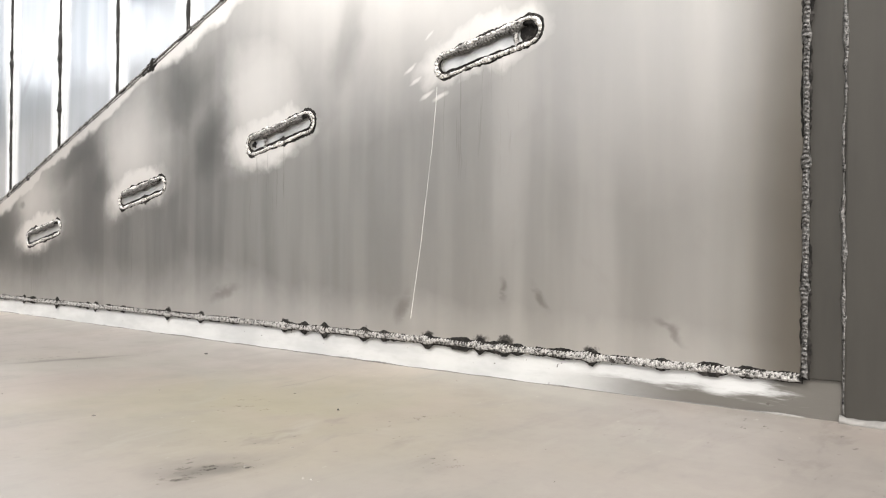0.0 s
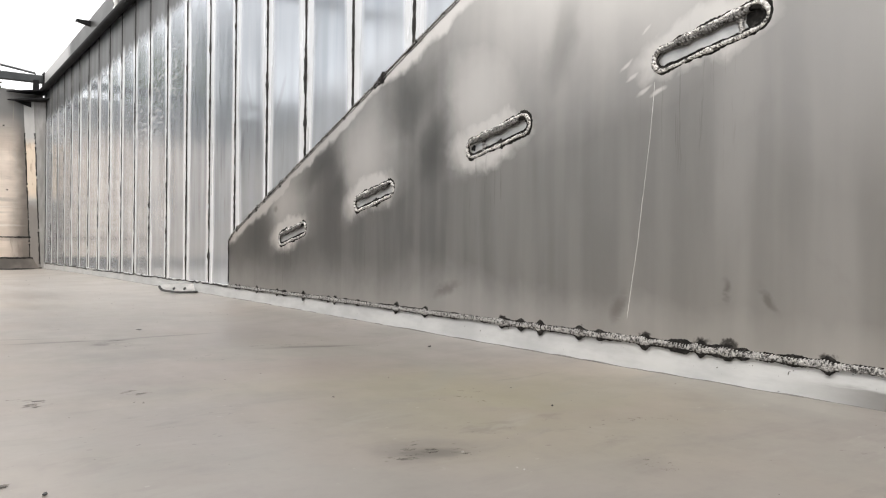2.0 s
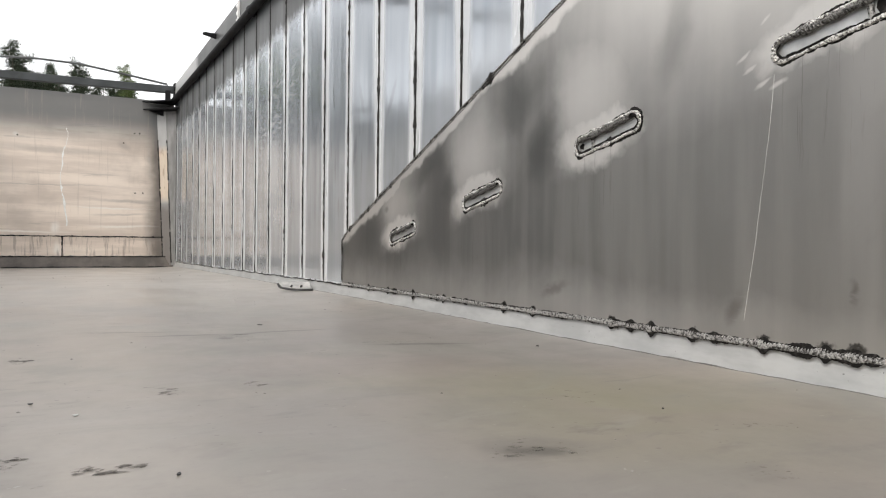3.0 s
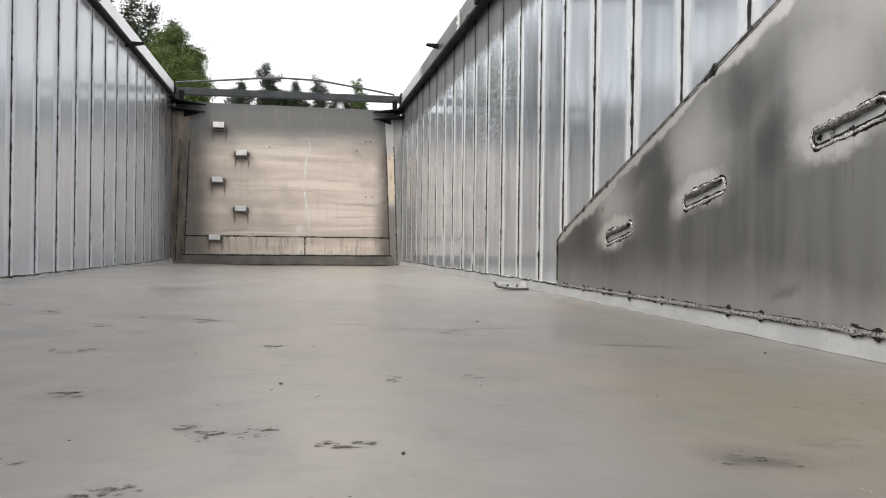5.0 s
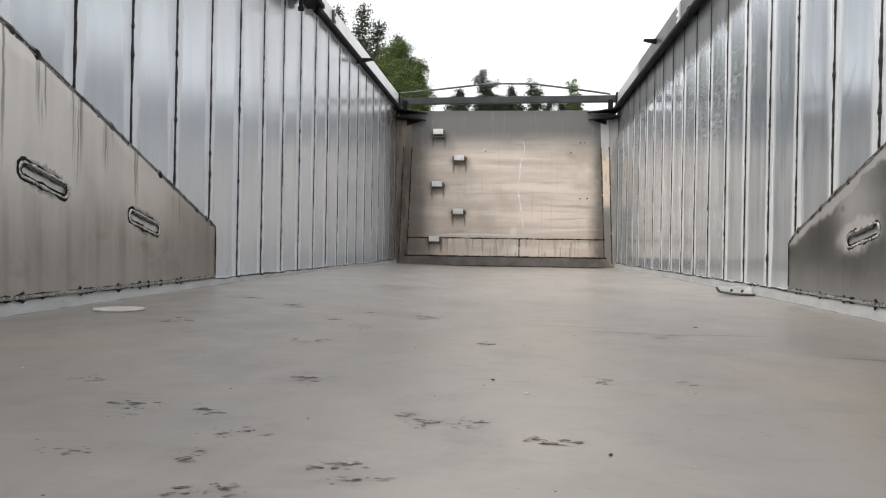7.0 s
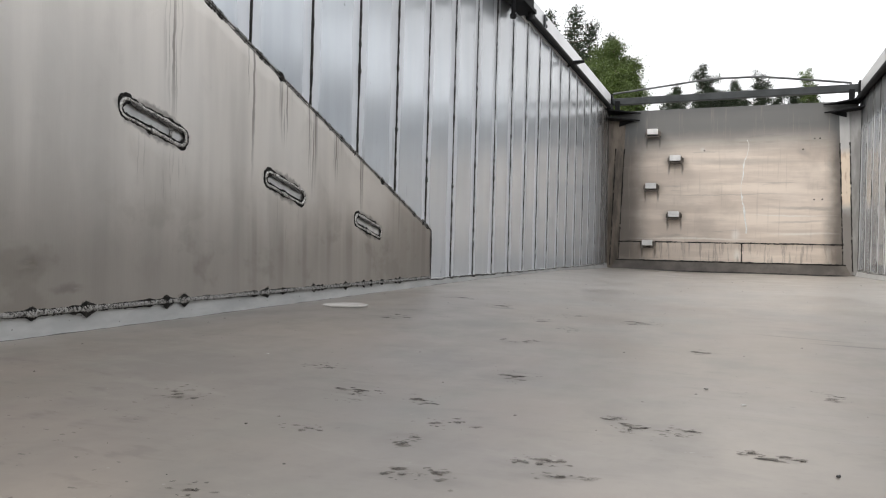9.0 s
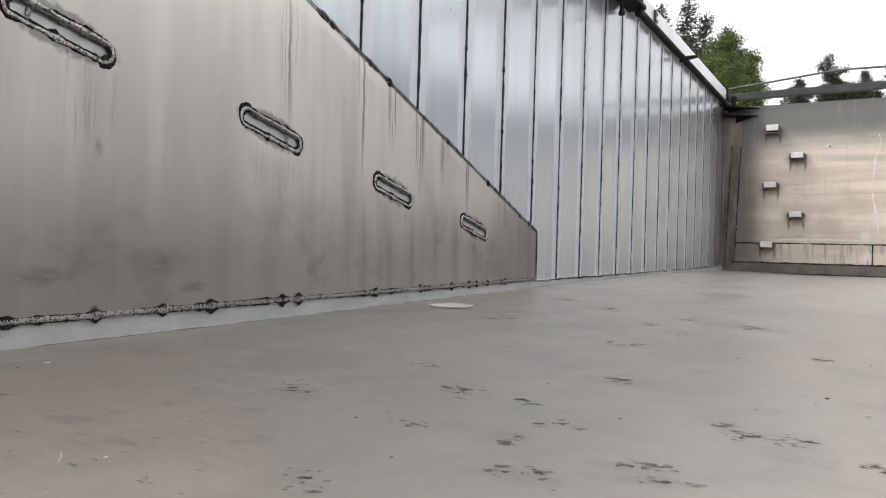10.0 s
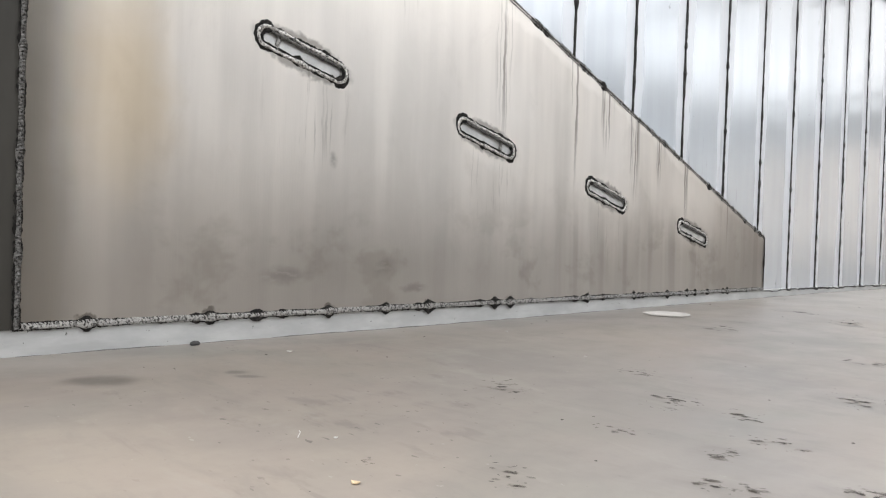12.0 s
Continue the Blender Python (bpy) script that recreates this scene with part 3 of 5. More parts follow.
MARKS_BACK = [(-0.85, 2.39, 0.06, 0.03, 0.3, 5), (-0.64, 2.25, 0.05, 0.06, 0.3, 6), (-0.35, 2.15, 0.07, 0.05, 0.3, 5), (-0.14, 2.07, 0.06, 0.04, 0.3, 5), (-0.42, 1.95, 0.04, 0.06, 0.3, 4), (0.82, 1.48, 0.10, 0.03, -0.3, 4), (0.62, 1.36, 0.06, 0.04, -0.4, 4)]
STAINS = [(-0.935, 0.16, 0.07, 0.05, 0.95), (-0.90, 0.35, 0.026, 0.022, 0.96), (0.58, 0.56, 0.05, 0.028, -0.45), (0.38, 1.80, 0.15, 0.016, -0.15), (0.64, 1.79, 0.18, 0.016, 0.05), (0.28, 1.92, 0.16, 0.014, -0.3), (0.47, 1.70, 0.025, 0.035, 0.3), (0.52, 1.77, 0.05, 0.02, 0.2),
          (-0.604, 2.19, 0.06, 0.03, 0.3), (-0.86, 0.35, 0.03, 0.012, 0.9), (0.86, 1.42, 0.16, 0.02, -0.3)]

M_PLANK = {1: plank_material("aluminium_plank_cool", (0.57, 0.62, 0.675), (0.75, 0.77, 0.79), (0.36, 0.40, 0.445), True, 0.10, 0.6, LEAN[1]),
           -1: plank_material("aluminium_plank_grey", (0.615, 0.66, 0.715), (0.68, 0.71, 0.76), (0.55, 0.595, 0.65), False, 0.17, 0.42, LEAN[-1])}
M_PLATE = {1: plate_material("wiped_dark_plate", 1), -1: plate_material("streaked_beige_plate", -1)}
M_WELD = weld_material("weld_metal", 0.7, 0.55)
M_SLOTWELD = weld_material("slot_weld_metal", 1.3, 0.45)
M_GREYWELD = weld_material("grey_weld_metal", 0.3)
M_SHADEWELD = weld_material("shaded_weld_metal", 0.35)
M_SEAM = seam_material()
M_SCALE = scale_material()
M_FLOOR = floor_material()
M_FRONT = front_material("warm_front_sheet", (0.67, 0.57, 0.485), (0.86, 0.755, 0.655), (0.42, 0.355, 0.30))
M_MARK = mark_material()
M_STRIP = strip_material()
M_BEAD = metal("pale_fillet", (0.13, 0.128, 0.122), (0.22, 0.215, 0.205), 0.6, 0.1, 30.0)
M_SLOTFLOOR = metal("bright_slot_bottom", (0.58, 0.58, 0.575), (0.74, 0.74, 0.735), 0.35, 0.6, 20.0)
M_POST = metal("dark_rear_post", (0.023, 0.0215, 0.018), (0.035, 0.0325, 0.0275), 0.6, 0.1, 3.0, (1, 4, 0.6))
M_CORNER = metal("stained_corner_post", (0.07, 0.06, 0.05), (0.20, 0.165, 0.135), 0.5, 0.45, 3.0, (3, 3, 0.8))
M_RUSTY = post_material()
M_BASE = metal("grimy_base_strip", (0.085, 0.075, 0.066), (0.15, 0.13, 0.115), 0.55, 0.3, 5.0)
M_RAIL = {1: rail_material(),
          -1: metal("pale_top_rail", (0.52, 0.52, 0.53), (0.62, 0.62, 0.63), 0.42, 0.6, 3.0, (1, 0.5, 1))}
M_DARK = metal("dark_painted_steel", (0.008, 0.008, 0.009), (0.018, 0.018, 0.019), 0.7, 0.0, 8.0)
M_DARK.node_tree.nodes["Principled BSDF"].inputs["Specular IOR Level"].default_value = 0.12
M_BAR = metal("grey_painted_bar", (0.035, 0.039, 0.04), (0.06, 0.065, 0.067), 0.5, 0.3, 6.0)
M_ROD = metal("dull_round_rod", (0.09, 0.095, 0.095), (0.15, 0.155, 0.155), 0.5, 0.5, 10.0)
M_SIDESTRIP = metal("grey_side_strip", (0.22, 0.215, 0.21), (0.34, 0.335, 0.325), 0.5, 0.3, 4.0, (3, 3, 0.8))
M_STEP = metal("pale_step_face", (0.74, 0.73, 0.71), (0.84, 0.83, 0.81), 0.45, 0.3, 14.0)
M_STEPDARK = metal("dark_step_side", (0.11, 0.095, 0.08), (0.22, 0.19, 0.165), 0.6, 0.2, 14.0)
M_OFFCUT = metal("worn_pale_offcut", (0.55, 0.55, 0.54), (0.72, 0.71, 0.69), 0.5, 0.3, 30.0)
M_RIM = metal("black_edge", (0.02, 0.02, 0.02), (0.05, 0.05, 0.05), 0.6, 0.0, 30.0)
M_DISC = metal("chalky_white_disc", (0.44, 0.42, 0.40), (0.56, 0.54, 0.52), 0.6, 0.0, 20.0)
M_GRIT = metal("dark_grit", (0.03, 0.026, 0.023), (0.42, 0.40, 0.37), 0.8, 0.0, 40.0)
M_CHALK = metal("chalk_line", (0.75, 0.74, 0.70), (0.88, 0.87, 0.84), 0.8, 0.0, 40.0)
M_ORANGE = metal("beige_paint", (0.50, 0.38, 0.24), (0.62, 0.50, 0.34), 0.6, 0.0, 60.0)
M_OUTER = metal("outer_sheet", (0.50, 0.51, 0.52), (0.60, 0.61, 0.62), 0.45, 0.6, 3.0)
M_GROUND = metal("gravel_yard", (0.10, 0.095, 0.085), (0.22, 0.21, 0.19), 0.9, 0.0, 2.0)
M_BARK = metal("tree_bark", (0.07, 0.055, 0.045), (0.16, 0.13, 0.10), 0.9, 0.0, 6.0, (3, 3, 0.5))
M_BIRCH = leaf_material("birch_leaves", (0.030, 0.056, 0.012), (0.13, 0.18, 0.045))
M_SPRUCE = leaf_material("spruce_needles", (0.012, 0.024, 0.012), (0.034, 0.058, 0.024))
M_PINE = leaf_material("pine_needles", (0.011, 0.019, 0.009), (0.028, 0.042, 0.018))


# ---- mesh helpers ----
def mesh_from(name, bm, material, smooth=False):
    me = bpy.data.meshes.new(name)
    if smooth:
        for f in bm.faces:
            f.smooth = True
    bm.to_mesh(me)
    bm.free()
    me.materials.append(material)
    return me


def part(name, bm, material, parent=None, label="", smooth=False):
    """Links a bmesh, given in world metres, as one mesh object under parent."""
    me = mesh_from(name, bm, material, smooth)
    ob = new(name, me)
    if parent is not None:
        base = parent
        off = Vector((0, 0, 0))
        while base is not None:
            off += base.location
            base = base.parent
        me.transform(Matrix.Translation(-off))
        ob.parent = parent
    if label:
        ob["label"] = label
    return ob


def thing(name, at, label, category="", group="", kind=""):
    ob = new(name)
    ob.empty_display_size = 0.05
    ob.location = at
    return tagged(ob, label, category, group, kind)


def box(bm, lo, hi, bevel=0.0, turn=None):
    c = [(a + b) / 2 for a, b in zip(lo, hi)]
    s = [abs(b - a) for a, b in zip(lo, hi)]
    m = Matrix.Translation(c) @ (turn or Matrix()) @ Matrix.Diagonal((*s, 1))
    made = bmesh.ops.create_cube(bm, size=1.0, matrix=m)
    if bevel > 0:
        edges = list({e for v in made["verts"] for e in v.link_edges})
        bmesh.ops.bevel(bm, geom=edges, offset=bevel, segments=2, affect="EDGES", profile=0.6)
    return bm


def a_box(lo, hi, bevel=0.0):
    return box(bmesh.new(), lo, hi, bevel)


def rod(bm, points, radius, sides=10, cap=True):
    """A round bar along a line of points."""
    pts = [Vector(p) for p in points]
    rings = []
    for i, p in enumerate(pts):
        t = (pts[min(i + 1, len(pts) - 1)] - pts[max(i - 1, 0)]).normalized()
        u = t.orthogonal().normalized() if abs(t.z) > 0.9 else t.cross(Vector((0, 0, 1))).normalized()
        v = t.cross(u)
        r = radius[i] if isinstance(radius, (list, tuple)) else radius
        rings.append([bm.verts.new(p + r * (math.cos(2 * math.pi * k / sides) * u + math.sin(2 * math.pi * k / sides) * v)) for k in range(sides)])
    for a, b in zip(rings, rings[1:]):
        for k in range(sides):
            bm.faces.new((a[k], a[(k + 1) % sides], b[(k + 1) % sides], b[k]))
    if cap:
        bm.faces.new(rings[0][::-1])
        bm.faces.new(rings[-1])
    return bm


def bead(points, normal, width, height, step=0.008, seed=0, ripple=0.25, wander=0.0015, closed=False, knots=(), pitch=0.0):
    """A weld bead along a line on a surface: half-round, wandering, with swollen knots at lengths along it. pitch: the spacing of its scale-like ripples."""
    rng = random.Random(seed)
    pts = [Vector(p) for p in points]
    if closed:
        pts.append(pts[0].copy())
    n = Vector(normal).normalized()
    line, s_all, s = [], [], 0.0
    for a, b in zip(pts, pts[1:]):
        d = (b - a).length
        k = max(1, round(d / step))
        for i in range(k):
            line.append(a.lerp(b, i / k))
            s_all.append(s + d * i / k)
        s += d
    if not closed:
        line.append(pts[-1])
        s_all.append(s)
    bm = bmesh.new()
    rings, m = [], len(line)
    arcs = 7
    drift, lump, phase = 0.0, 0.0, 0.0
    for i, p in enumerate(line):
        a = line[(i - 1) % m] if closed or i else line[0]
        b = line[(i + 1) % m] if closed or i < m - 1 else line[-1]
        t = (b - a).normalized()
        side = n.cross(t).normalized()
        keep = math.exp(-step / 0.03)
        drift = keep * drift + (1 - keep) * rng.uniform(-1, 1) * wander * 6
        lump = keep * lump + (1 - keep) * rng.uniform(-1, 1) * ripple * 3
        swell = 1.0 + lump + rng.uniform(-ripple, ripple) * (0.1 if pitch else 0.35)
        rise = 1.0
        if pitch:
            phase += step / (pitch * rng.uniform(0.75, 1.3))
            rise = 0.5 + 0.75 * (1 - (phase % 1.0))
        for at in knots:
            swell += 0.6 * math.exp(-((s_all[i] - at) / 0.010) ** 2)
        swell = max(0.35, swell)
        w, h = width / 2 * swell, height * swell * rise
        ring = []
        for j in range(arcs):
            q = math.pi * j / (arcs - 1)
            e = 1 + rng.uniform(-0.04, 0.04)
            lead = t * (0.45 * width * math.sin(q) if pitch else 0.0)
            ring.append(bm.verts.new(p + lead + side * (drift + math.cos(q) * w * e) + n * (math.sin(q) * h * e - 0.0006)))
        rings.append(ring)
    pairs = list(zip(rings, rings[1:])) + ([(rings[-1], rings[0])] if closed else [])
    for a, b in pairs:
        for j in range(arcs - 1):
            bm.faces.new((a[j], b[j], b[j + 1], a[j + 1]))
    bmesh.ops.recalc_face_normals(bm, faces=bm.faces)
    return bm


def sheet_with_holes(outline, holes, to_place, depth):
    """A flat plate with holes through it. outline, holes: loops of (u, v); to_place(u, v, d): world place, d behind the face."""
    bm = bmesh.new()
    loops = []
    for loop in (outline, *holes):
        vs = [bm.verts.new(to_place(u, v, 0)) for u, v in loop]
        loops.append(vs)
        for a, b in zip(vs, vs[1:] + vs[:1]):
            bm.edges.new((a, b))
    bmesh.ops.triangle_fill(bm, use_beauty=True, use_dissolve=False, edges=bm.edges[:])
    for vs, loop in zip(loops, (outline, *holes)):
        back = [bm.verts.new(to_place(u, v, depth)) for u, v in loop]
        for i in range(len(vs)):
            j = (i + 1) % len(vs)
            bm.faces.new((vs[i], vs[j], back[j], back[i]))
    bmesh.ops.recalc_face_normals(bm, faces=bm.faces)
    return bm


def floor_z(x, y):
    """The floor sheet: nearly flat, lifting a little along one wall, with slight waves."""
    lift = max(0.0, min(1.0, (-x - 0.2) / 0.88))
    lift = lift * lift * (3 - 2 * lift) * (0.018 + 0.014 * max(0.0, min(1.0, (y - 1.0) / 2.6)) * max(0.0, min(1.0, (7.6 - y) / 2.0)))
    edge = max(0.0, min(1.0, (x - 1.0) / 0.2)) * 0.010
    far = -0.022 * max(0.0, min(1.0, (y - 5.0) / 3.0))
    return lift + edge + far + 0.0025 * math.sin(x * 3.1 + 0.6) * math.sin(y * 1.7)


# ---- ground and floor ----
bm = bmesh.new()
bmesh.ops.create_grid(bm, x_segments=40, y_segments=40, size=400, matrix=Matrix.Translation((0, 0, -0.32)))
ground = part("ground", bm, M_GROUND)
tagged(ground, "grey gravel yard reaching to the trees", "ground", kind="structure")

bm = bmesh.new()
NX, NY = 48, 110
rows_v = []
for j in range(NY + 1):
    y = -0.06 + (LENGTH + 0.06) * j / NY
    rows_v.append([bm.verts.new((-1.215 + 2.43 * i / NX, y, floor_z(-1.215 + 2.43 * i / NX, y))) for i in range(NX + 1)])
for a, b in zip(rows_v, rows_v[1:]):
    for i in range(NX):
        bm.faces.new((a[i], a[i + 1], b[i + 1], b[i]))
floor = part("floor", bm, M_FLOOR, smooth=True)
tagged(floor, "dusty grey-beige sheet metal floor with dark scuffs", "floor", kind="structure")
skid = part("subframe", a_box((-1.2, -0.06, -0.33), (1.2, LENGTH, -0.03), 0.01), M_DARK)
tagged(skid, "dark steel subframe under the sheet floor", "subframe", kind="structure")


# ---- side walls ----
def seam_places(side):
    return [y for y in SEAMS[side] if y < LENGTH - 0.1]


def plank_mesh(side):
    """One plank: a shallow pan with rounded long edges, its middle a trace hollow."""
    bm = bmesh.new()
    half = PITCH_Y / 2 - 0.0015
    prof = [(-half, 0.03), (-half, 0.003), (-half + 0.002, 0.0008), (-half + 0.005, 0.0), (-0.05, 0.0012), (0.05, 0.0012), (half - 0.005, 0.0), (half - 0.002, 0.0008), (half, 0.003), (half, 0.03)]
    z0, z1 = 0.052, PLANK_TOP
    rows = [[bm.verts.new((side * d, u + LEAN[side] * (z - 0.17), z)) for u, d in prof] for z in (z0, z0 + 0.55, z0 + 1.1, z1)]
    for a, b in zip(rows, rows[1:]):
        for i in range(len(prof) - 1):
            bm.faces.new((a[i], a[i + 1], b[i + 1], b[i]))
    bmesh.ops.recalc_face_normals(bm, faces=bm.faces)
    c = Vector((-side, 0, 0))
    if sum((f.normal.dot(c) for f in bm.faces), 0) < 0:
        bmesh.ops.reverse_faces(bm, faces=bm.faces)
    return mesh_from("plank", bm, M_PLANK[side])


def side_wall(side, name, label):
    wall = thing(name, (side * PLANK_X, 0, 0), label, "wall", kind="structure")
    # Unseen backing sheet, added to stop light through the plank gaps.
    part("backing_sheet", a_box((side * 1.238, 0.02, 0.0), (side * 1.262, LENGTH + 0.03, RAIL_TOP - 0.02)), M_OUTER, wall)
    # bright foot strip, leaning in a trace at the bottom
    bm = bmesh.new()
    prof = [(1.236, 0.066), (1.207, 0.064), (1.2045, 0.061), (1.2005, 0.006), (1.199, -0.02), (1.236, -0.02)]
    ys = [REAR_Y - 0.048 + (LENGTH - 0.07) * i / 40 for i in range(41)]
    rows = [[bm.verts.new((side * x, y, z + (0.0 if y < 3 else -0.004 * (y - 3)))) for x, z in prof] for y in ys]
    for a, b in zip(rows, rows[1:]):
        for i in range(len(prof) - 1):
            bm.faces.new((a[i], a[i + 1], b[i + 1], b[i]))
    bmesh.ops.recalc_face_normals(bm, faces=bm.faces)
    part("kick_strip", bm, M_STRIP, wall, "pale aluminium foot strip")
    line = [(side * 1.1985, REAR_Y + 0.2 * i, floor_z(side * 1.1985, REAR_Y + 0.2 * i)) for i in range(40)]
    part("foot_line", bead([p for p in line if p[1] < LENGTH - 0.1], (-side, 0, 1), 0.0028, 0.0012, 0.03, 9 + side, 0.3, 0.0004), M_BEAD, wall, "thin pale sealing line")
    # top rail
    part("top_rail", a_box((side * 1.2, 0.0, PLANK_TOP - 0.02), (side * 1.275, LENGTH + 0.02, RAIL_TOP), 0.006), M_RAIL[side], wall, "top rail darkened like mirrored trees" if side > 0 else "plain pale top rail")
    # foot weld in front of the planks
    pts = [(side * 1.2035, PLATE_END[side] + 0.01 + 0.2 * i, 0.058 - 0.004 * max(0, PLATE_END[side] + 0.2 * i - 3)) for i in range(26)]
    pts = [p for p in pts if p[1] < LENGTH - 0.1]
    part("foot_weld", bead(pts, (-side, 0, 0.3), 0.006, 0.003, 0.012, 5 + side, 0.5, knots=[y - pts[0][1] for y in seam_places(side)]), M_SEAM, wall)
    return wall


def side_pieces(side, wall):
    """Planks and their seams, children of the wall."""
    me = plank_mesh(side)
    seams = seam_places(side)
    starts = [seams[0] - PITCH_Y] + seams
    for y, y1 in zip(starts, seams + [LENGTH]):
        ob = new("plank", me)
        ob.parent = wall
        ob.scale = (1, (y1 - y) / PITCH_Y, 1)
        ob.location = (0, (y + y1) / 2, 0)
    for i, y in enumerate(seams):
        near = y < 4.5
        z = 0.056
        rng = random.Random(i * 7 + side)
        knots = [rng.uniform(0.1, 1.6) for _ in range(5)] if near else []
        low = z
        if y < PLATE_END[side]:
            low = SLOPE_Z[side] + 0.3655 * max(0.0, PLATE_END[side] - 0.07 - y) - 0.03
        line = [(side * PLANK_X, y + LEAN[side] * (z - 0.17), z) for z in (low, PLANK_TOP - 0.01)]
        part("seam_weld", bead(line, (-side, 0, 0), 0.0135 if near else 0.011, 0.0050,
                               0.012 if near else 0.03, i * 3 + side, 0.2, 0.0004, knots=knots), M_SEAM, wall)


wall_right = side_wall(1, "wall_right", "upright aluminium plank wall with dark welded seams")
wall_left = side_wall(-1, "wall_left", "upright grey aluminium plank wall with dark seams")


# ---- sloping plates with slot welds ----
def slot_loop(cy, cz, length, height, tilt, n=8):
    """An oblong with round ends, as (y, z) pairs."""
    r = height / 2
    out = []
    for s, a0 in ((1, -90), (-1, 90)):
        for i in range(n + 1):
            a = radians(a0 + 180 * i / n)
            out.append((s * (length / 2 - r) + r * math.cos(a), r * math.sin(a)))
    c, d = math.cos(tilt), math.sin(tilt)
    return [(cy + c * u - d * v, cz + d * u + c * v) for u, v in out]


def slope_plate(side, label):
    plate = thing("reinforcing_plate", (side * HALF, 0, 0), label, "steel plate", "sloping side plates")
    end, knee = PLATE_END[side], KNEE_Z[side]
    k0 = (end - 0.07, SLOPE_Z[side])
    top0 = (REAR_Y + 0.004, k0[1] + 0.3655 * (k0[0] - REAR_Y - 0.004))
    outline = [(REAR_Y + 0.004, WELD_Z[side]), (end, WELD_Z[side]), (end, knee - 0.01), (end - 0.008, knee), k0, top0]
    tilt = math.atan(-0.19 if side > 0 else -0.245)
    loops = [slot_loop(cy, cz, 0.218, 0.038, tilt) for cy, cz in SLOTS[side]]

    def place(u, v, d):
        return (side * (HALF + d), u, v)

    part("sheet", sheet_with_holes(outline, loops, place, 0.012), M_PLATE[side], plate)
    inward = (-side, 0, 0)
    for i, (cy, cz) in enumerate(SLOTS[side]):
        ring = slot_loop(cy, cz, 0.222, 0.042, tilt, 10)
        part("weld_scale", bead([(side * (HALF - 0.0004), u, v) for u, v in ring], inward, (0.0110, 0.0140, 0.0145, 0.0145)[i] if side > 0 else 0.0165, 0.0010, 0.003, 60 + i + side, 0.5, 0.0014, True, knots=(0.01, 0.11, 0.25, 0.27, 0.39)), M_SCALE, plate, "black scale round the weld")
        weld = part("slot_weld", bead([(side * (HALF - 0.0008), u, v) for u, v in ring], inward, 0.0070, 0.0036, 0.0014, 40 + i + side, 0.50, 0.0012, True, knots=(0.02, 0.12, 0.21, 0.27, 0.4), pitch=0.007), M_SLOTWELD, plate, "rough oblong plug weld", True)
        inner_ring = slot_loop(cy, cz, 0.208, 0.028, tilt, 10)
        part("inner_scale", bead([(side * (HALF + 0.0012), u, v) for u, v in inner_ring], inward, 0.0036 if side > 0 else 0.0042, 0.0022, 0.003, 260 + i + side, 0.5, 0.0010, True), M_SCALE, plate, "black scale inside the slot")
        cc, dd = math.cos(tilt), math.sin(tilt)
        lip = [(side * (HALF - 0.0006), cy + cc * u - dd * 0.0135, cz + dd * u + cc * 0.0135) for u in (-0.088, -0.03, 0.03, 0.088)]
        # The lip's shade is put in by a darkened copy of the weld.
        part("slot_lip", bead(lip, (-side, 0, -0.3), 0.011 if side > 0 else 0.0065, 0.006 if side > 0 else 0.004, 0.0014, 140 + i + side, 0.45, 0.0012, knots=(0.03, 0.08, 0.13), pitch=0.006), M_SHADEWELD, plate, "upper lip of the slot, coloured dark as in shade", True)
        inner = bmesh.new()
        hole = [inner.verts.new((side * (HALF + 0.006), u, v)) for u, v in slot_loop(cy, cz, 0.22, 0.04, tilt, 8)]
        inner.faces.new(hole if side < 0 else hole[::-1])
        bottom = part("slot_bottom", inner, M_SLOTFLOOR, plate, "bright metal at the slot's bottom")
        # a flat black patch for the shaded deep end of the longer-worn slots
        pocket_at = {1: ((-0.086, 0.036, 0.034), (0.09, 0.016, 0.014), None, None), -1: (None, None, None, None)}[side][i]
        if pocket_at:
            pu, pl, ph = pocket_at
            dark_loop = slot_loop(cy + math.cos(tilt) * pu, cz + math.sin(tilt) * pu, pl, ph, tilt, 6)
            pocket = bmesh.new()
            jag = random.Random(210 + i)
            pv = [pocket.verts.new((side * (HALF + 0.0045), u + jag.uniform(-0.003, 0.003), v + jag.uniform(-0.002, 0.002))) for u, v in dark_loop]
            pocket.faces.new(pv if side < 0 else pv[::-1])
            part("dark_pocket", pocket, M_SCALE, bottom, "flat black patch for the slot's deep pocket")
        # a bridge of weld across the slot
        across = {1: (0.062, -0.052, None, None), -1: (0.062, -0.058, None, None)}[side][i]
        if across is not None:
            u, c, d = across * -1, math.cos(tilt), math.sin(tilt)
            a = (side * (HALF + 0.004), cy + c * u - d * 0.017, cz + d * u + c * 0.017)
            b = (side * (HALF + 0.004), cy + c * u + d * 0.017, cz + d * u - c * 0.017)
            part("slot_bridge", bead([a, b], inward, 0.010, 0.005, 0.003, 80 + i, 0.4), M_WELD, weld)
    knots = [c - REAR_Y for c, r in SOOT[side]]
    rng = random.Random(70 + side)
    minor = [rng.uniform(0.05, 2.7) for _ in range(22)]
    low = [(side * (HALF - 0.0006), REAR_Y + 0.002, WELD_Z[side]), (side * (HALF - 0.0006), end, WELD_Z[side])]
    part("bottom_scale", bead(low, (-side, 0, 0.1), 0.0155, 0.0010, 0.003, 24 + side, 0.3, 0.0006, knots=knots + knots + minor), M_SCALE, plate, "ragged black weld scale")
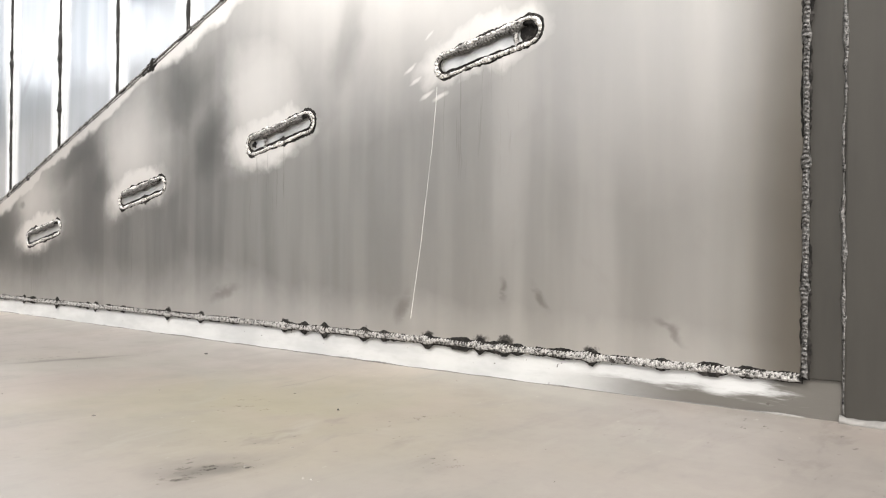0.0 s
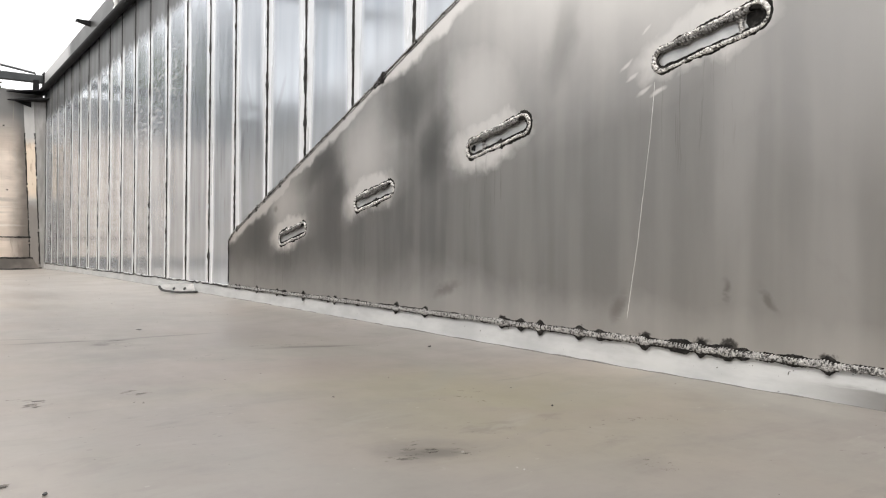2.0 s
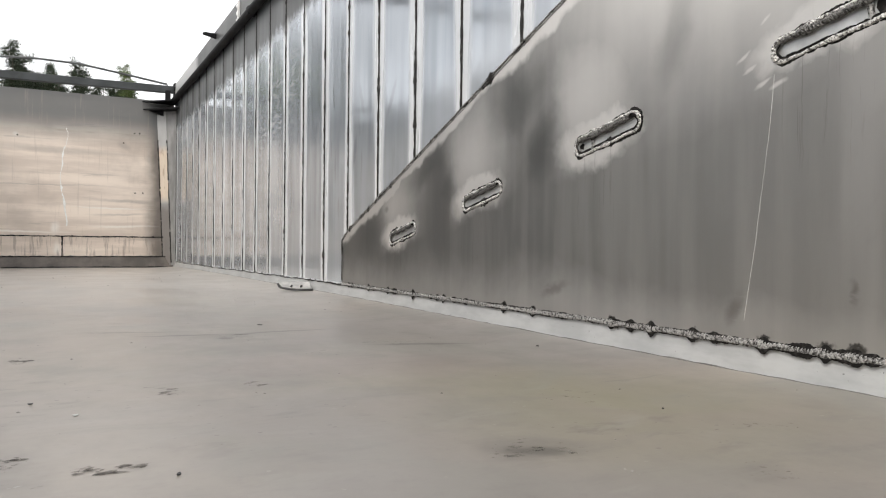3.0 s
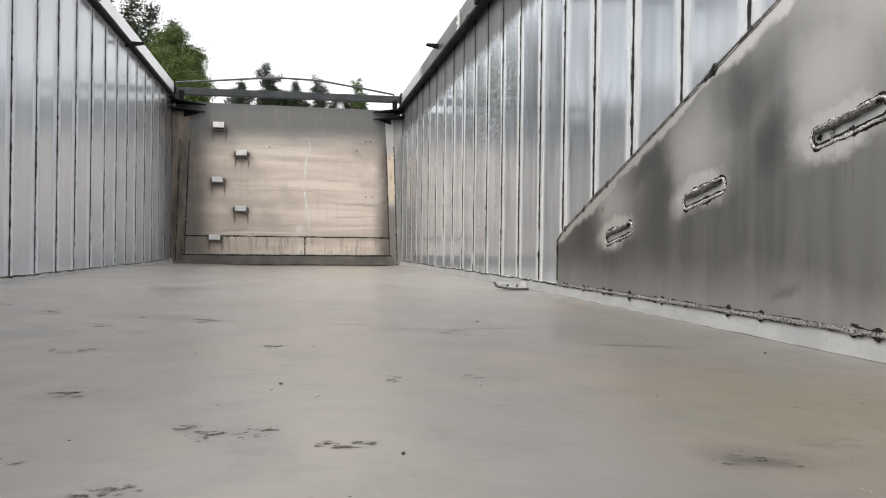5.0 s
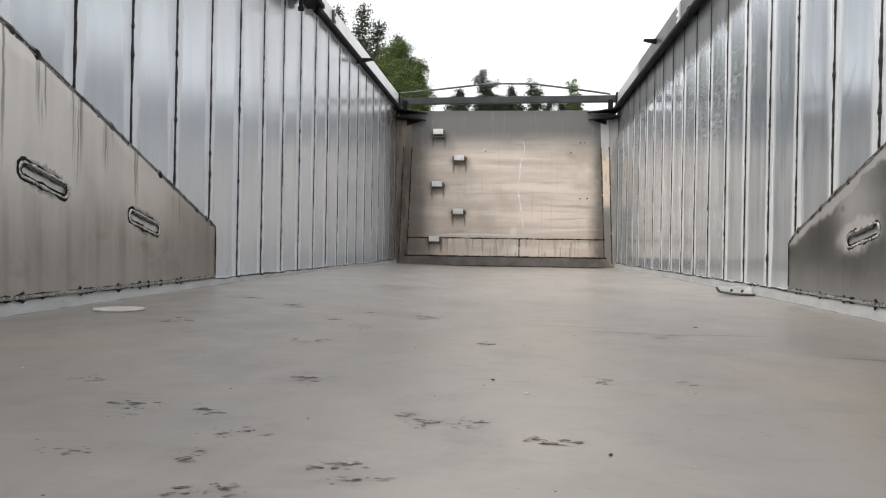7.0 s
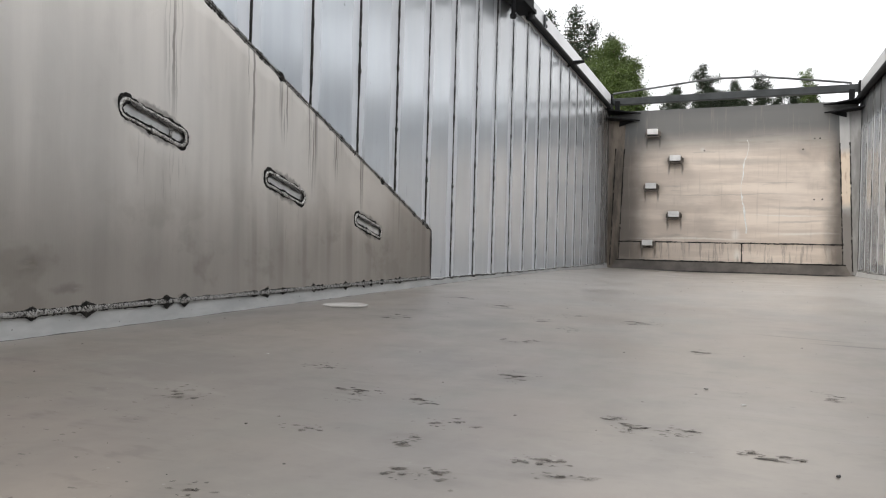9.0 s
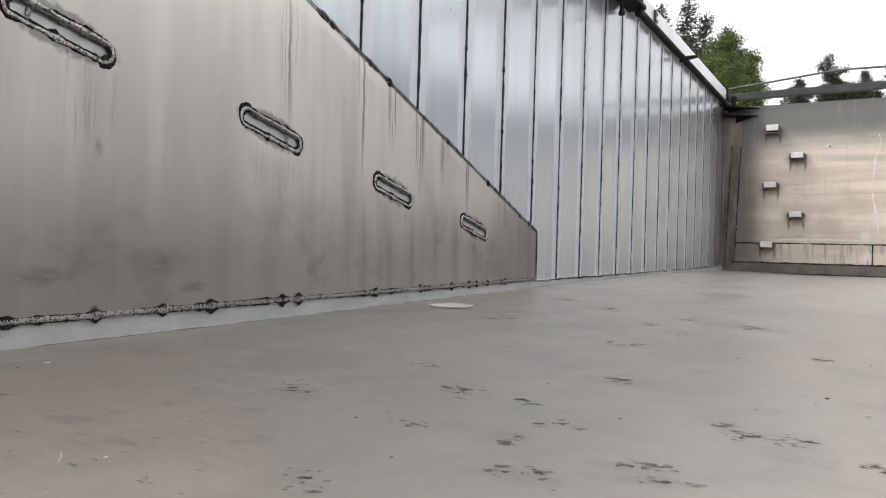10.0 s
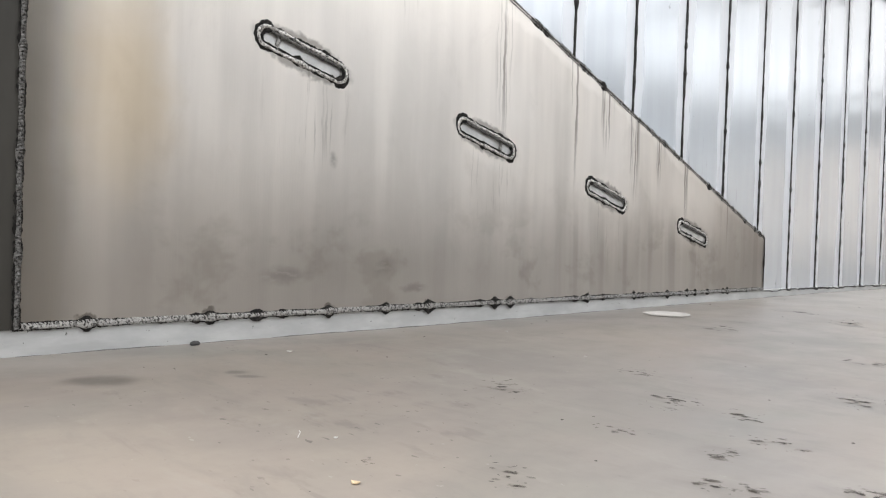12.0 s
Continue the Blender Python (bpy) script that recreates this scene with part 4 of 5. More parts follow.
    part("bottom_weld", bead(low, (-side, 0, 0.25), 0.0125, 0.0026, 0.0014, 20 + side, 0.2, 0.0007, knots=knots, pitch=0.0060), M_WELD, plate, "thick rippled weld with burnt ends", True)
    x0 = side * (HALF + 0.003)
    slope_line = [(x0, end, knee), (x0, k0[0], k0[1]), (x0, *top0)]
    part("slope_scale", bead(slope_line, inward, 0.0185, 0.0040, 0.004, 34 + side, 0.5, 0.0012, knots=(0.1, 0.32, 0.55, 0.9, 1.3)), M_SCALE, plate, "dark scale along the sloping edge")
    for off in (-0.0042, 0.0042):
        part("slope_weld", bead([(x - side * 0.003, y + off * 0.35, z + off) for x, y, z in slope_line], inward, 0.0045, 0.0030, 0.0025, 30 + side + round(off * 1000), 0.35, 0.0008, knots=(0.3, 0.42, 0.6, 0.71, 0.98, 1.2, 1.5, 1.9), pitch=0.006), M_WELD, plate, "weld along the sloping edge", True)
    part("end_weld", bead([(side * (HALF - 0.0006), end, 0.075), (side * (HALF - 0.0006), end, knee)], (-side, 0.5, 0), 0.010, 0.003, 0.006, 38 + side, 0.4), M_SCALE, plate)
    up = [(side * (HALF - 0.002), REAR_Y, 0.06), (side * (HALF - 0.002), REAR_Y, 1.27)]
    part("rear_scale", bead(up, (-side, 0.3, 0), 0.0135, 0.0012, 0.004, 56 + side, 0.4), M_SCALE, plate)
    part("rear_weld", bead(up, (-side, 0.3, 0), 0.0092, 0.0046, 0.0014, 50 + side, 0.25, 0.0008, knots=[0.12 + 0.17 * i for i in range(7)], pitch=0.006), M_GREYWELD, plate, "rippled upright weld", True)
    if side > 0:
        part("scratch", bead([(HALF - 0.0001, y, z) for y, z in ((0.742, 0.53), (0.752, 0.43), (0.763, 0.35), (0.778, 0.23), (0.80, 0.10))], inward, 0.0008, 0.0010, 0.01, 3, 0.25, 0.0003), M_OFFCUT, plate, "long pale scratch")
    return plate


slope_plate(1, "dark wiped metal plate with four slot welds")
slope_plate(-1, "beige streaked metal plate with four slot welds")


def rear_post(side):
    post = thing("rear_post", (side * HALF, 0, 0), "dark flat rear post beside the sloping plate", "post", "rear posts")
    part("post_edge", a_box((side * 1.2, 0.07, 0.062), (side * 1.27, REAR_Y + 0.003, RAIL_TOP), 0.001), M_POST, post)
    part("post_face", a_box((side * 1.196, -0.16, 0.0), (side * 1.28, 0.07, RAIL_TOP), 0.003), M_POST, post)
    part("post_weld", bead([(side * 1.1985, 0.071, 0.02), (side * 1.1985, 0.071, 1.5)], (-side, 0.4, 0), 0.006, 0.003, 0.008, 90 + side, 0.6, 0.0008), M_GREYWELD, post, "thin pitted weld", True)
    part("foot_bead", bead([(side * 1.195, 0.075, 0.013), (side * 1.195, -0.15, 0.013)], (-side, 0, 1), 0.012, 0.004, 0.008, 94 + side, 0.3), M_BEAD, post, "lumpy pale fillet at the floor", True)
    return post


rear_post(1)
rear_post(-1)

# ---- front wall ----
wall_front = thing("wall_front", (0, LENGTH, 0), "warm dull sheet metal front wall", "wall", kind="structure")
FRONT_TOP = 1.714
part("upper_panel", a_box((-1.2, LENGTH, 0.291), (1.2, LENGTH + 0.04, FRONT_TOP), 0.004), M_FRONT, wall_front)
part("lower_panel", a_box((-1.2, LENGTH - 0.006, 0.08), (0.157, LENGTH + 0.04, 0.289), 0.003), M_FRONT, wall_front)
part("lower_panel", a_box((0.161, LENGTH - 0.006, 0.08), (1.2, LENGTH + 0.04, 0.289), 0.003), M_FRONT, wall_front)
bm = bmesh.new()
prof = [(LENGTH - 0.012, 0.088), (LENGTH - 0.02, 0.08), (LENGTH - 0.055, -0.03), (LENGTH + 0.03, -0.03), (LENGTH + 0.03, 0.088)]
a = [bm.verts.new((-1.19, y, z)) for y, z in prof]
b = [bm.verts.new((1.19, y, z)) for y, z in prof]
for i in range(len(prof)):
    bm.faces.new((a[i], a[(i + 1) % 5], b[(i + 1) % 5], b[i]))
bmesh.ops.recalc_face_normals(bm, faces=bm.faces)
part("base_strip", bm, M_BASE, wall_front, "grimy sloped base strip")
for i, (p, q) in enumerate([((-1.1, 0.291), (1.1, 0.291)), ((0.159, 0.09), (0.159, 0.285)), ((-1.12, 0.09), (1.12, 0.09)), ((-1.13, -0.016), (1.13, -0.016))]):
    dy = (0.008, 0.008, 0.018, 0.052)[i]
    part("front_weld", bead([(p[0], LENGTH - dy, p[1]), (q[0], LENGTH - dy, q[1])], (0, -1, 0.1), 0.011, 0.004, 0.012, 100 + i, 0.28, 0.0008, knots=(0.12, 0.3, 0.52, 0.9, 1.1, 1.35, 1.66, 1.9, 2.1)), M_SEAM, wall_front)
chalk = [(0.145 + 0.055 * math.sin(2.6 * (i / 22 - 0.5) ** 2 * 3.2) + 0.006 * math.sin(i * 0.9), LENGTH - 0.0012, 1.364 - 0.972 * i / 22) for i in range(23)]
part("chalk_line", bead(chalk, (0, -1, 0), 0.011, 0.0012, 0.03, 7, 0.5, 0.001), M_CHALK, wall_front, "wandering chalk line")


for x, z in ((0.817, 1.355), (0.865, 1.357), (0.823, 0.742), (0.898, 0.744), (-0.227, 1.262), (0.714, 1.249)):
    hole = bmesh.new()
    bmesh.ops.create_circle(hole, cap_ends=True, radius=0.008, segments=10, matrix=Matrix.Translation((x, LENGTH - 0.002, z)) @ Matrix.Rotation(radians(90), 4, "X"))
    part("bolt_hole", hole, M_SCALE, wall_front)


def corner_post(side):
    """A folded strip across the corner that leans inward as it rises, with broken dark welds on both edges."""
    post = thing("corner_post", (side * 1.15, LENGTH, 0), "pale and rust-stained corner post with dark welds" if side > 0 else "dark stained corner post with dark welds", "post", "front corner posts")
    lo = [(1.097, LENGTH - 0.002), (1.174, LENGTH - 0.055), (1.207, LENGTH - 0.09)] if side > 0 else [(1.10, LENGTH - 0.002), (1.183, LENGTH - 0.055), (1.207, LENGTH - 0.09)]
    hi = [(1.030, LENGTH - 0.002), (1.110, LENGTH - 0.055), (1.207, LENGTH - 0.12)] if side > 0 else [(1.045, LENGTH - 0.002), (1.130, LENGTH - 0.055), (1.207, LENGTH - 0.12)]
    for name, j, material in (("front_strip", 0, M_RUSTY if side > 0 else M_CORNER), ("side_strip", 1, M_SIDESTRIP if side > 0 else M_CORNER)):
        bm = bmesh.new()
        rows = []
        for i in range(9):
            f = i / 8
            (x0, y0), (x1, y1) = [(a[0] + (b[0] - a[0]) * f, a[1] + (b[1] - a[1]) * f) for a, b in zip(lo[j:j + 2], hi[j:j + 2])]
            rows.append([bm.verts.new((side * x, y, 1.61 * f)) for x, y in ((x0, y0), (x1, y1), (x1, y1 + 0.01), (x0, y0 + 0.01))])
        for a, b in zip(rows, rows[1:]):
            for i in range(4):
                bm.faces.new((a[i], a[(i + 1) % 4], b[(i + 1) % 4], b[i]))
        bm.faces.new(rows[-1])
        bm.faces.new(rows[0][::-1])
        bmesh.ops.recalc_face_normals(bm, faces=bm.faces)
        part(name, bm, material, post)
    rng = random.Random(130 + side)
    for j in (0, 1):
        z = 0.03
        while z < 1.25:
            z1 = min(1.3, z + rng.uniform(0.14, 0.32))
            pts = [(side * (lo[j][0] + (hi[j][0] - lo[j][0]) * q / 1.61), lo[j][1] - 0.003, q) for q in (z, z1)]
            part("post_seam", bead(pts, (-side * 0.3, -1, 0), 0.010, 0.004, 0.012, rng.randint(0, 999), 0.35, 0.0008, knots=(0.0, z1 - z)), M_SEAM, post)
            z = z1 + rng.uniform(0.0, 0.04)
    return post


corner_post(1)
corner_post(-1)


def climbing_step(x, z):
    step = thing("climbing_step", (x, LENGTH, z), "pale box step welded to the front wall", "step", "steps up the front wall")
    part("tread", a_box((x - 0.055, LENGTH - 0.115, z - 0.026), (x + 0.055, LENGTH - 0.10, z + 0.034), 0.003), M_STEP, step, "pale front plate")
    part("shelf", a_box((x - 0.054, LENGTH - 0.10, z + 0.02), (x + 0.054, LENGTH + 0.001, z + 0.03), 0.002), M_STEP, step)
    for s in (-1, 1):
        bracket = part("bracket", a_box((x + s * 0.062 - 0.005, LENGTH - 0.108, z - 0.06), (x + s * 0.062 + 0.005, LENGTH + 0.001, z + 0.022), 0.002), M_STEPDARK, step, "dark side bracket")
        part("lug", a_box((x + s * 0.074 - 0.007, LENGTH - 0.06, z - 0.03), (x + s * 0.074 + 0.007, LENGTH + 0.001, z + 0.012), 0.002), M_STEPDARK, bracket)
    part("underside", a_box((x - 0.057, LENGTH - 0.098, z - 0.05), (x + 0.057, LENGTH + 0.001, z - 0.042), 0.002), M_STEPDARK, step)
    return step


for x, z in STEPS:
    climbing_step(x, z)

# ---- top gear: bars, tubes, gussets ----
bar = thing("cross_bar", (0, LENGTH - 0.03, 1.82), "grey steel cross bar above the front wall", "steel bar")
part("beam", box(bmesh.new(), (-1.19, LENGTH - 0.06, 1.787), (1.19, LENGTH, 1.861), 0.006, Matrix.Rotation(-0.0084, 4, "Y")), M_BAR, bar)
for s in (-1, 1):
    part("end_plate", a_box((s * 1.19, LENGTH - 0.09, 1.74), (s * 1.204, LENGTH + 0.02, 1.90), 0.002), M_DARK, bar)
hoop = thing("hoop_rod", (0, LENGTH - 0.05, 1.88), "thin bent rod arching over the cross bar", "rod")
part("bent_rod", rod(bmesh.new(), [(x, LENGTH - 0.05, z) for x, z in ((-1.185, 1.845), (-1.183, 1.903), (-0.75, 1.945), (-0.318, 1.991), (-0.05, 2.004), (0.296, 1.998), (0.75, 1.938), (1.12, 1.884), (1.13, 1.85))], 0.011, 8), M_ROD, hoop)


def corner_gusset(side):
    g = thing("corner_gusset", (side * 1.2, LENGTH - 0.15, 1.6), "two-tier dark triangular corner gusset plates", "gusset", "front corner gussets")
    for z, reach in ((1.60, 0.31), (1.68, 0.32)):
        bm = bmesh.new()
        tri = [(1.204, LENGTH - 0.34), (1.204 - reach, LENGTH - 0.02), (1.204, LENGTH - 0.005)]
        a = [bm.verts.new((side * x, y, z)) for x, y in tri]
        b = [bm.verts.new((side * x, y, z + 0.012)) for x, y in tri]
        bm.faces.new(a)
        bm.faces.new(b[::-1])
        for i in range(3):
            bm.faces.new((a[i], b[i], b[(i + 1) % 3], a[(i + 1) % 3]))
        bmesh.ops.recalc_face_normals(bm, faces=bm.faces)
        part("gusset_plate", bm, M_DARK, g)
    bm = bmesh.new()
    tri = [(1.204, 1.51), (0.94, 1.60), (1.204, 1.60)]
    a = [bm.verts.new((side * x, LENGTH - 0.03, z)) for x, z in tri]
    b = [bm.verts.new((side * x, LENGTH - 0.042, z)) for x, z in tri]
    bm.faces.new(a)
    bm.faces.new(b[::-1])
    for i in range(3):
        bm.faces.new((a[i], b[i], b[(i + 1) % 3], a[(i + 1) % 3]))
    bmesh.ops.recalc_face_normals(bm, faces=bm.faces)
    part("web", bm, M_DARK, g)
    part("post_stub", a_box((side * 1.10, LENGTH - 0.12, 1.69), (side * 1.15, LENGTH - 0.07, 1.81), 0.004), M_DARK, g)
    return g


corner_gusset(1)
corner_gusset(-1)


def tarp_tube(side):
    z0, z1 = (1.680, 1.70) if side > 0 else (1.732, 1.718)
    x, r = (1.175, 0.029) if side > 0 else (-1.178, 0.024)
    t = thing("tarp_tube", (x, 4, z0), "dark round tarpaulin tube along the wall top", "tube", "tarpaulin tubes")
    part("tube", rod(bmesh.new(), [(x, 0.3 + 0.4 * i, z0 + (z1 - z0) * (0.3 + 0.4 * i - 4.2) / 3.2) for i in range(20)], r, 14), M_DARK, t, smooth=True)
    for y in (1.2, 4.52, 7.75):
        zc = z0 + (z1 - z0) * (y - 4.2) / 3.2
        part("clamp", a_box((x - side * 0.026, y - 0.03, zc - 0.027), (side * 1.203, y + 0.03, zc + 0.027), 0.006), M_DARK, t)
    return t


tarp_tube(1)
tarp_tube(-1)


def bow_bracket(side, y, reach, z):
    """A pointed arm that reaches in from the wall's top."""
    b = thing("bow_bracket", (side * 1.2, y, z), "small dark pointed bracket on the wall top", "bracket", "pointed brackets")
    bm = bmesh.new()
    prof = [(1.204, z - 0.12 * reach), (1.204 - reach, z + 0.010), (1.204 - reach, z + 0.022), (1.204, z + 0.024)]
    a = [bm.verts.new((side * x, y - 0.02, q)) for x, q in prof]
    c = [bm.verts.new((side * x, y + 0.02, q)) for x, q in prof]
    bm.faces.new(a)
    bm.faces.new(c[::-1])
    for i in range(4):
        bm.faces.new((a[i], c[i], c[(i + 1) % 4], a[(i + 1) % 4]))
    bmesh.ops.recalc_face_normals(bm, faces=bm.faces)
    part("arm", bm, M_DARK, b)
    return b


bow_bracket(-1, 5.8, 0.135, 1.712)
bow_bracket(1, 5.8, 0.10, 1.84)


def hook_plate(side, y, z):
    h = thing("hook_plate", (side * 1.2, y, z), "small notched hook plate on the top rail", "hook", "rail hooks")
    part("spine", a_box((side * 1.185, y - 0.012, z - 0.07), (side * 1.2, y + 0.012, z + 0.07), 0.002), M_BAR if side < 0 else M_STEP, h)
    for dz in (-0.05, 0.0, 0.05):
        part("tooth", a_box((side * 1.185, y + 0.012, z + dz - 0.01), (side * 1.2, y + 0.05, z + dz + 0.01), 0.002), M_DARK if side < 0 else M_STEP, h)
    return h


hook_plate(-1, 4.97, 1.80)
hook_plate(1, 4.95, 1.80)

bow = thing("roof_bow", (0, 4.15, 1.72), "dark roof bow spanning between the side walls", "roof bow")
part("bow_tube", rod(bmesh.new(), [(-1.19, 4.15, 1.715), (-1.0, 4.15, 1.74), (-0.4, 4.15, 1.775), (0.4, 4.15, 1.775), (1.0, 4.15, 1.74), (1.19, 4.15, 1.715)], 0.024, 10), M_DARK, bow, smooth=True)
for s in (-1, 1):
    part("bow_foot", a_box((s * 1.12, 4.11, 1.67), (s * 1.19, 4.19, 1.73), 0.006), M_DARK, bow)
for y, z in ((3.84, 1.51), (4.19, 1.60)):
    part("bolt", rod(bmesh.new(), [(-1.09, y, z), (-1.09, y, z + 0.02), (-1.09, y, z + 0.021), (-1.09, y, z + 0.16)], [0.019, 0.019, 0.013, 0.013], 8), M_DARK, bow)
part("bow_plate", a_box((-1.17, 3.80, 1.645), (-1.06, 4.24, 1.67), 0.004), M_DARK, bow)
part("bow_block", a_box((-1.19, 3.9, 1.665), (-1.07, 4.21, 1.74), 0.006), M_DARK, bow)

# ---- loose things on the floor ----
ox, oy = 1.118, 3.33
oz = floor_z(ox, oy)
off = thing("metal_offcut", (ox, oy, oz), "curved pale metal offcut with a black rim", "offcut")
bm = bmesh.new()
rows_v = []
for i in range(17):
    u = -1 + 2 * i / 16
    row = []
    for j in range(7):
        v = -1 + 2 * j / 6
        w = 0.052 * (1 - 0.5 * abs(u) ** 2.5)
        rise = 0.030 * (1 - v) / 2 + 0.008 * max(0.0, -u) ** 2 + 0.010 * v * v
        row.append(bm.verts.new((ox + 0.066 * u, oy - w * v - 0.045 * u, oz + 0.0025 + rise)))
    rows_v.append(row)
for a, b in zip(rows_v, rows_v[1:]):
    for j in range(6):
        bm.faces.new((a[j], b[j], b[j + 1], a[j + 1]))
lower = [r[6].co.copy() for r in rows_v]
ends = [v.co.copy() for v in rows_v[0]]
bmesh.ops.solidify(bm, geom=bm.faces[:], thickness=0.003)
part("shell", bm, M_OFFCUT, off, smooth=True)
part("rim", rod(bmesh.new(), ends[2:][::-1], 0.0060, 6), M_RIM, off)
# A black rod stands in for the shadow under the front edge.
part("shadow_rod", rod(bmesh.new(), [p + Vector((0, -0.002, -0.004)) for p in lower], 0.0055, 6), M_RIM, off, "black rod for the shadow underneath")
for u in (-0.022, 0.018):
    part("hole", rod(bmesh.new(), [(ox + u, oy - 0.028 - 0.66 * u, oz + 0.021), (ox + u, oy - 0.042 - 0.66 * u, oz + 0.026)], 0.005, 8), M_RIM, off)

dx, dy = -1.027, 1.861
disc = thing("white_disc", (dx, dy, floor_z(dx, dy)), "thin chalky white disc lying on the floor", "disc")
bm = bmesh.new()
rimv = []
for ring, zz in ((0.070, 0.0), (0.070, 0.003), (0.066, 0.004)):
    rimv.append([bm.verts.new((dx + ring * math.cos(i * math.pi / 16), dy + ring * math.sin(i * math.pi / 16), floor_z(dx, dy) + 0.001 + zz)) for i in range(32)])
for a, b in zip(rimv, rimv[1:]):
    for i in range(32):
        bm.faces.new((a[i], a[(i + 1) % 32], b[(i + 1) % 32], b[i]))
bm.faces.new(rimv[-1])
part("disc_sheet", bm, M_DISC, disc)

plug = thing("rubber_plug", (-1.18, 0.413, 0.02), "small black rubber plug by the wall foot", "plug")
bm = bmesh.new()
bmesh.ops.create_icosphere(bm, subdivisions=2, radius=0.007, matrix=Matrix.Translation((-1.18, 0.413, floor_z(-1.18, 0.413) + 0.003)) @ Matrix.Diagonal((0.8, 1.5, 0.8, 1)))
part("plug_body", bm, M_RIM, plug)



def paint_chip(x, y, size, material, label, turn):
    """A small curled flake lying on the floor."""
    z = floor_z(x, y)
    chip = thing("paint_chip", (x, y, z), label, "flake", "flakes on the floor")
    bm = bmesh.new()
    outline = [(1.0, 0.0), (0.5, 0.6), (-0.3, 0.5), (-1.0, 0.1), (-0.5, -0.5), (0.4, -0.55)]
    c, d = math.cos(turn), math.sin(turn)
    base = [bm.verts.new((x + size * (c * u - d * v), y + size * (d * u + c * v), z + 0.0004 + 0.25 * size * u * u)) for u, v in outline]
    top = [bm.verts.new(v.co + Vector((0, 0, 0.0012))) for v in base]
    bm.faces.new(base[::-1])
    bm.faces.new(top)
    for i in range(6):
        bm.faces.new((base[i], base[(i + 1) % 6], top[(i + 1) % 6], top[i]))
    part("flake", bm, material, chip)
    return chip


for x, y, size, turn in ((-1.022, 0.52, 0.007, 0.9), (-0.707, 0.993, 0.004, 0.2), (0.128, 0.954, 0.005, 0.1), (-1.02, 1.114, 0.004, 0.5), (-0.526, 0.273, 0.003, 1.1)):
    paint_chip(x, y, size * 0.75, M_OFFCUT, "tiny pale paint chip on the floor", turn)
for x, y, size, turn in ((0.074, 1.057, 0.0035, 0.3), (0.212, 0.638, 0.0035, 1.0), (1.073, 1.26, 0.005, 0.4), (0.868, 0.659, 0.003, 0.7), (0.616, 1.962, 0.007, 0.0)):
    paint_chip(x, y, size, M_RIM, "tiny black rubber crumb on the floor", turn)
paint_chip(-0.397, 0.204, 0.005, M_ORANGE, "small beige paint chip on the floor", 0.4)
thread = thing("white_thread", (-0.56, 0.25, floor_z(-0.56, 0.25)), "short curled white thread on the floor", "thread")
part("strand", rod(bmesh.new(), [(x, y, floor_z(x, y) + 0.001 + h) for x, y, h in ((-0.548, 0.238, 0.0), (-0.555, 0.244, 0.0004), (-0.563, 0.251, 0.001), (-0.57, 0.254, 0.0))], 0.0006, 6), M_OFFCUT, thread)

rng = random.Random(11)
verts, faces = [], []
for i in range(300):
    x, y = rng.uniform(-1.15, 1.15), 0.15 + 5.5 * rng.random() ** 1.5
    r = rng.choice((0.0007, 0.0009, 0.0011, 0.0015, 0.0022)) * (1 + 0.3 * y)
    base = len(verts)
    z = floor_z(x, y)
    ring = [rng.uniform(0.6, 1.3) for _ in range(5)]
    for k in range(5):
        a = 2 * math.pi * k / 5
        verts.append((x + r * ring[k] * math.cos(a), y + r * ring[k] * math.sin(a), z))
    verts.append((x + rng.uniform(-0.3, 0.3) * r, y, z + r * rng.uniform(0.35, 0.6)))
    faces += [(base + k, base + (k + 1) % 5, base + 5) for k in range(5)]
me = bpy.data.meshes.new("floor_grit")
me.from_pydata(verts, [], faces)
me.materials.append(M_GRIT)
grit = new("floor_grit", me)
tagged(grit, "scattered dark grit and crumbs on the floor", "grit", kind="stuff")


# dried marks: small flat blots in loose groups
verts, faces, cover = [], [], []
for x, y, rx, ry, turn, count in MARKS_NEAR + MARKS_FAR + MARKS_BACK:
    for i in range(round(count * 4)):
        small = 1.0 if i < count * 1.4 else rng.uniform(0.2, 0.5)
        a, q = rng.uniform(0, 2 * math.pi), rng.random() ** 0.7 * (1.0 if small == 1.0 else 1.35)
        u, v = rx * q * math.cos(a), ry * q * math.sin(a)
        c, d = math.cos(turn), math.sin(turn)
        cx, cy = x + c * u - d * v, y + d * u + c * v
        r = (0.0030 + 0.0036 * y) * rng.uniform(0.4, 1.4) * small
        long, full = rng.uniform(1.0, 2.4), rng.uniform(0.4, 1.0) * (0.6 if x > 0.35 else 1.0)
        base, lean = len(verts), turn + rng.uniform(-0.5, 0.5)
        verts.append((cx, cy, floor_z(cx, cy) + 0.0007))
        cover.append(full)
        wob = [rng.uniform(0.65, 1.3) for _ in range(9)]
        for size, amount in ((0.55, full * 0.95), (1.15, 0.0)):
            for k in range(9):
                b = 2 * math.pi * k / 9
                u, v = size * wob[k] * r * long * math.cos(b), size * wob[k] * r * math.sin(b)
                px, py = cx + math.cos(lean) * u - math.sin(lean) * v, cy + math.sin(lean) * u + math.cos(lean) * v
                verts.append((px, py, floor_z(px, py) + (0.0006 if amount else 0.0003)))
                cover.append(amount)
        for k in range(9):
            j = (k + 1) % 9
            faces.append((base, base + 1 + k, base + 1 + j))
            faces.append((base + 1 + k, base + 10 + k, base + 10 + j, base + 1 + j))
me = bpy.data.meshes.new("dried_marks")
me.from_pydata(verts, [], faces)
me.attributes.new("cover", "FLOAT", "POINT").data.foreach_set("value", cover)
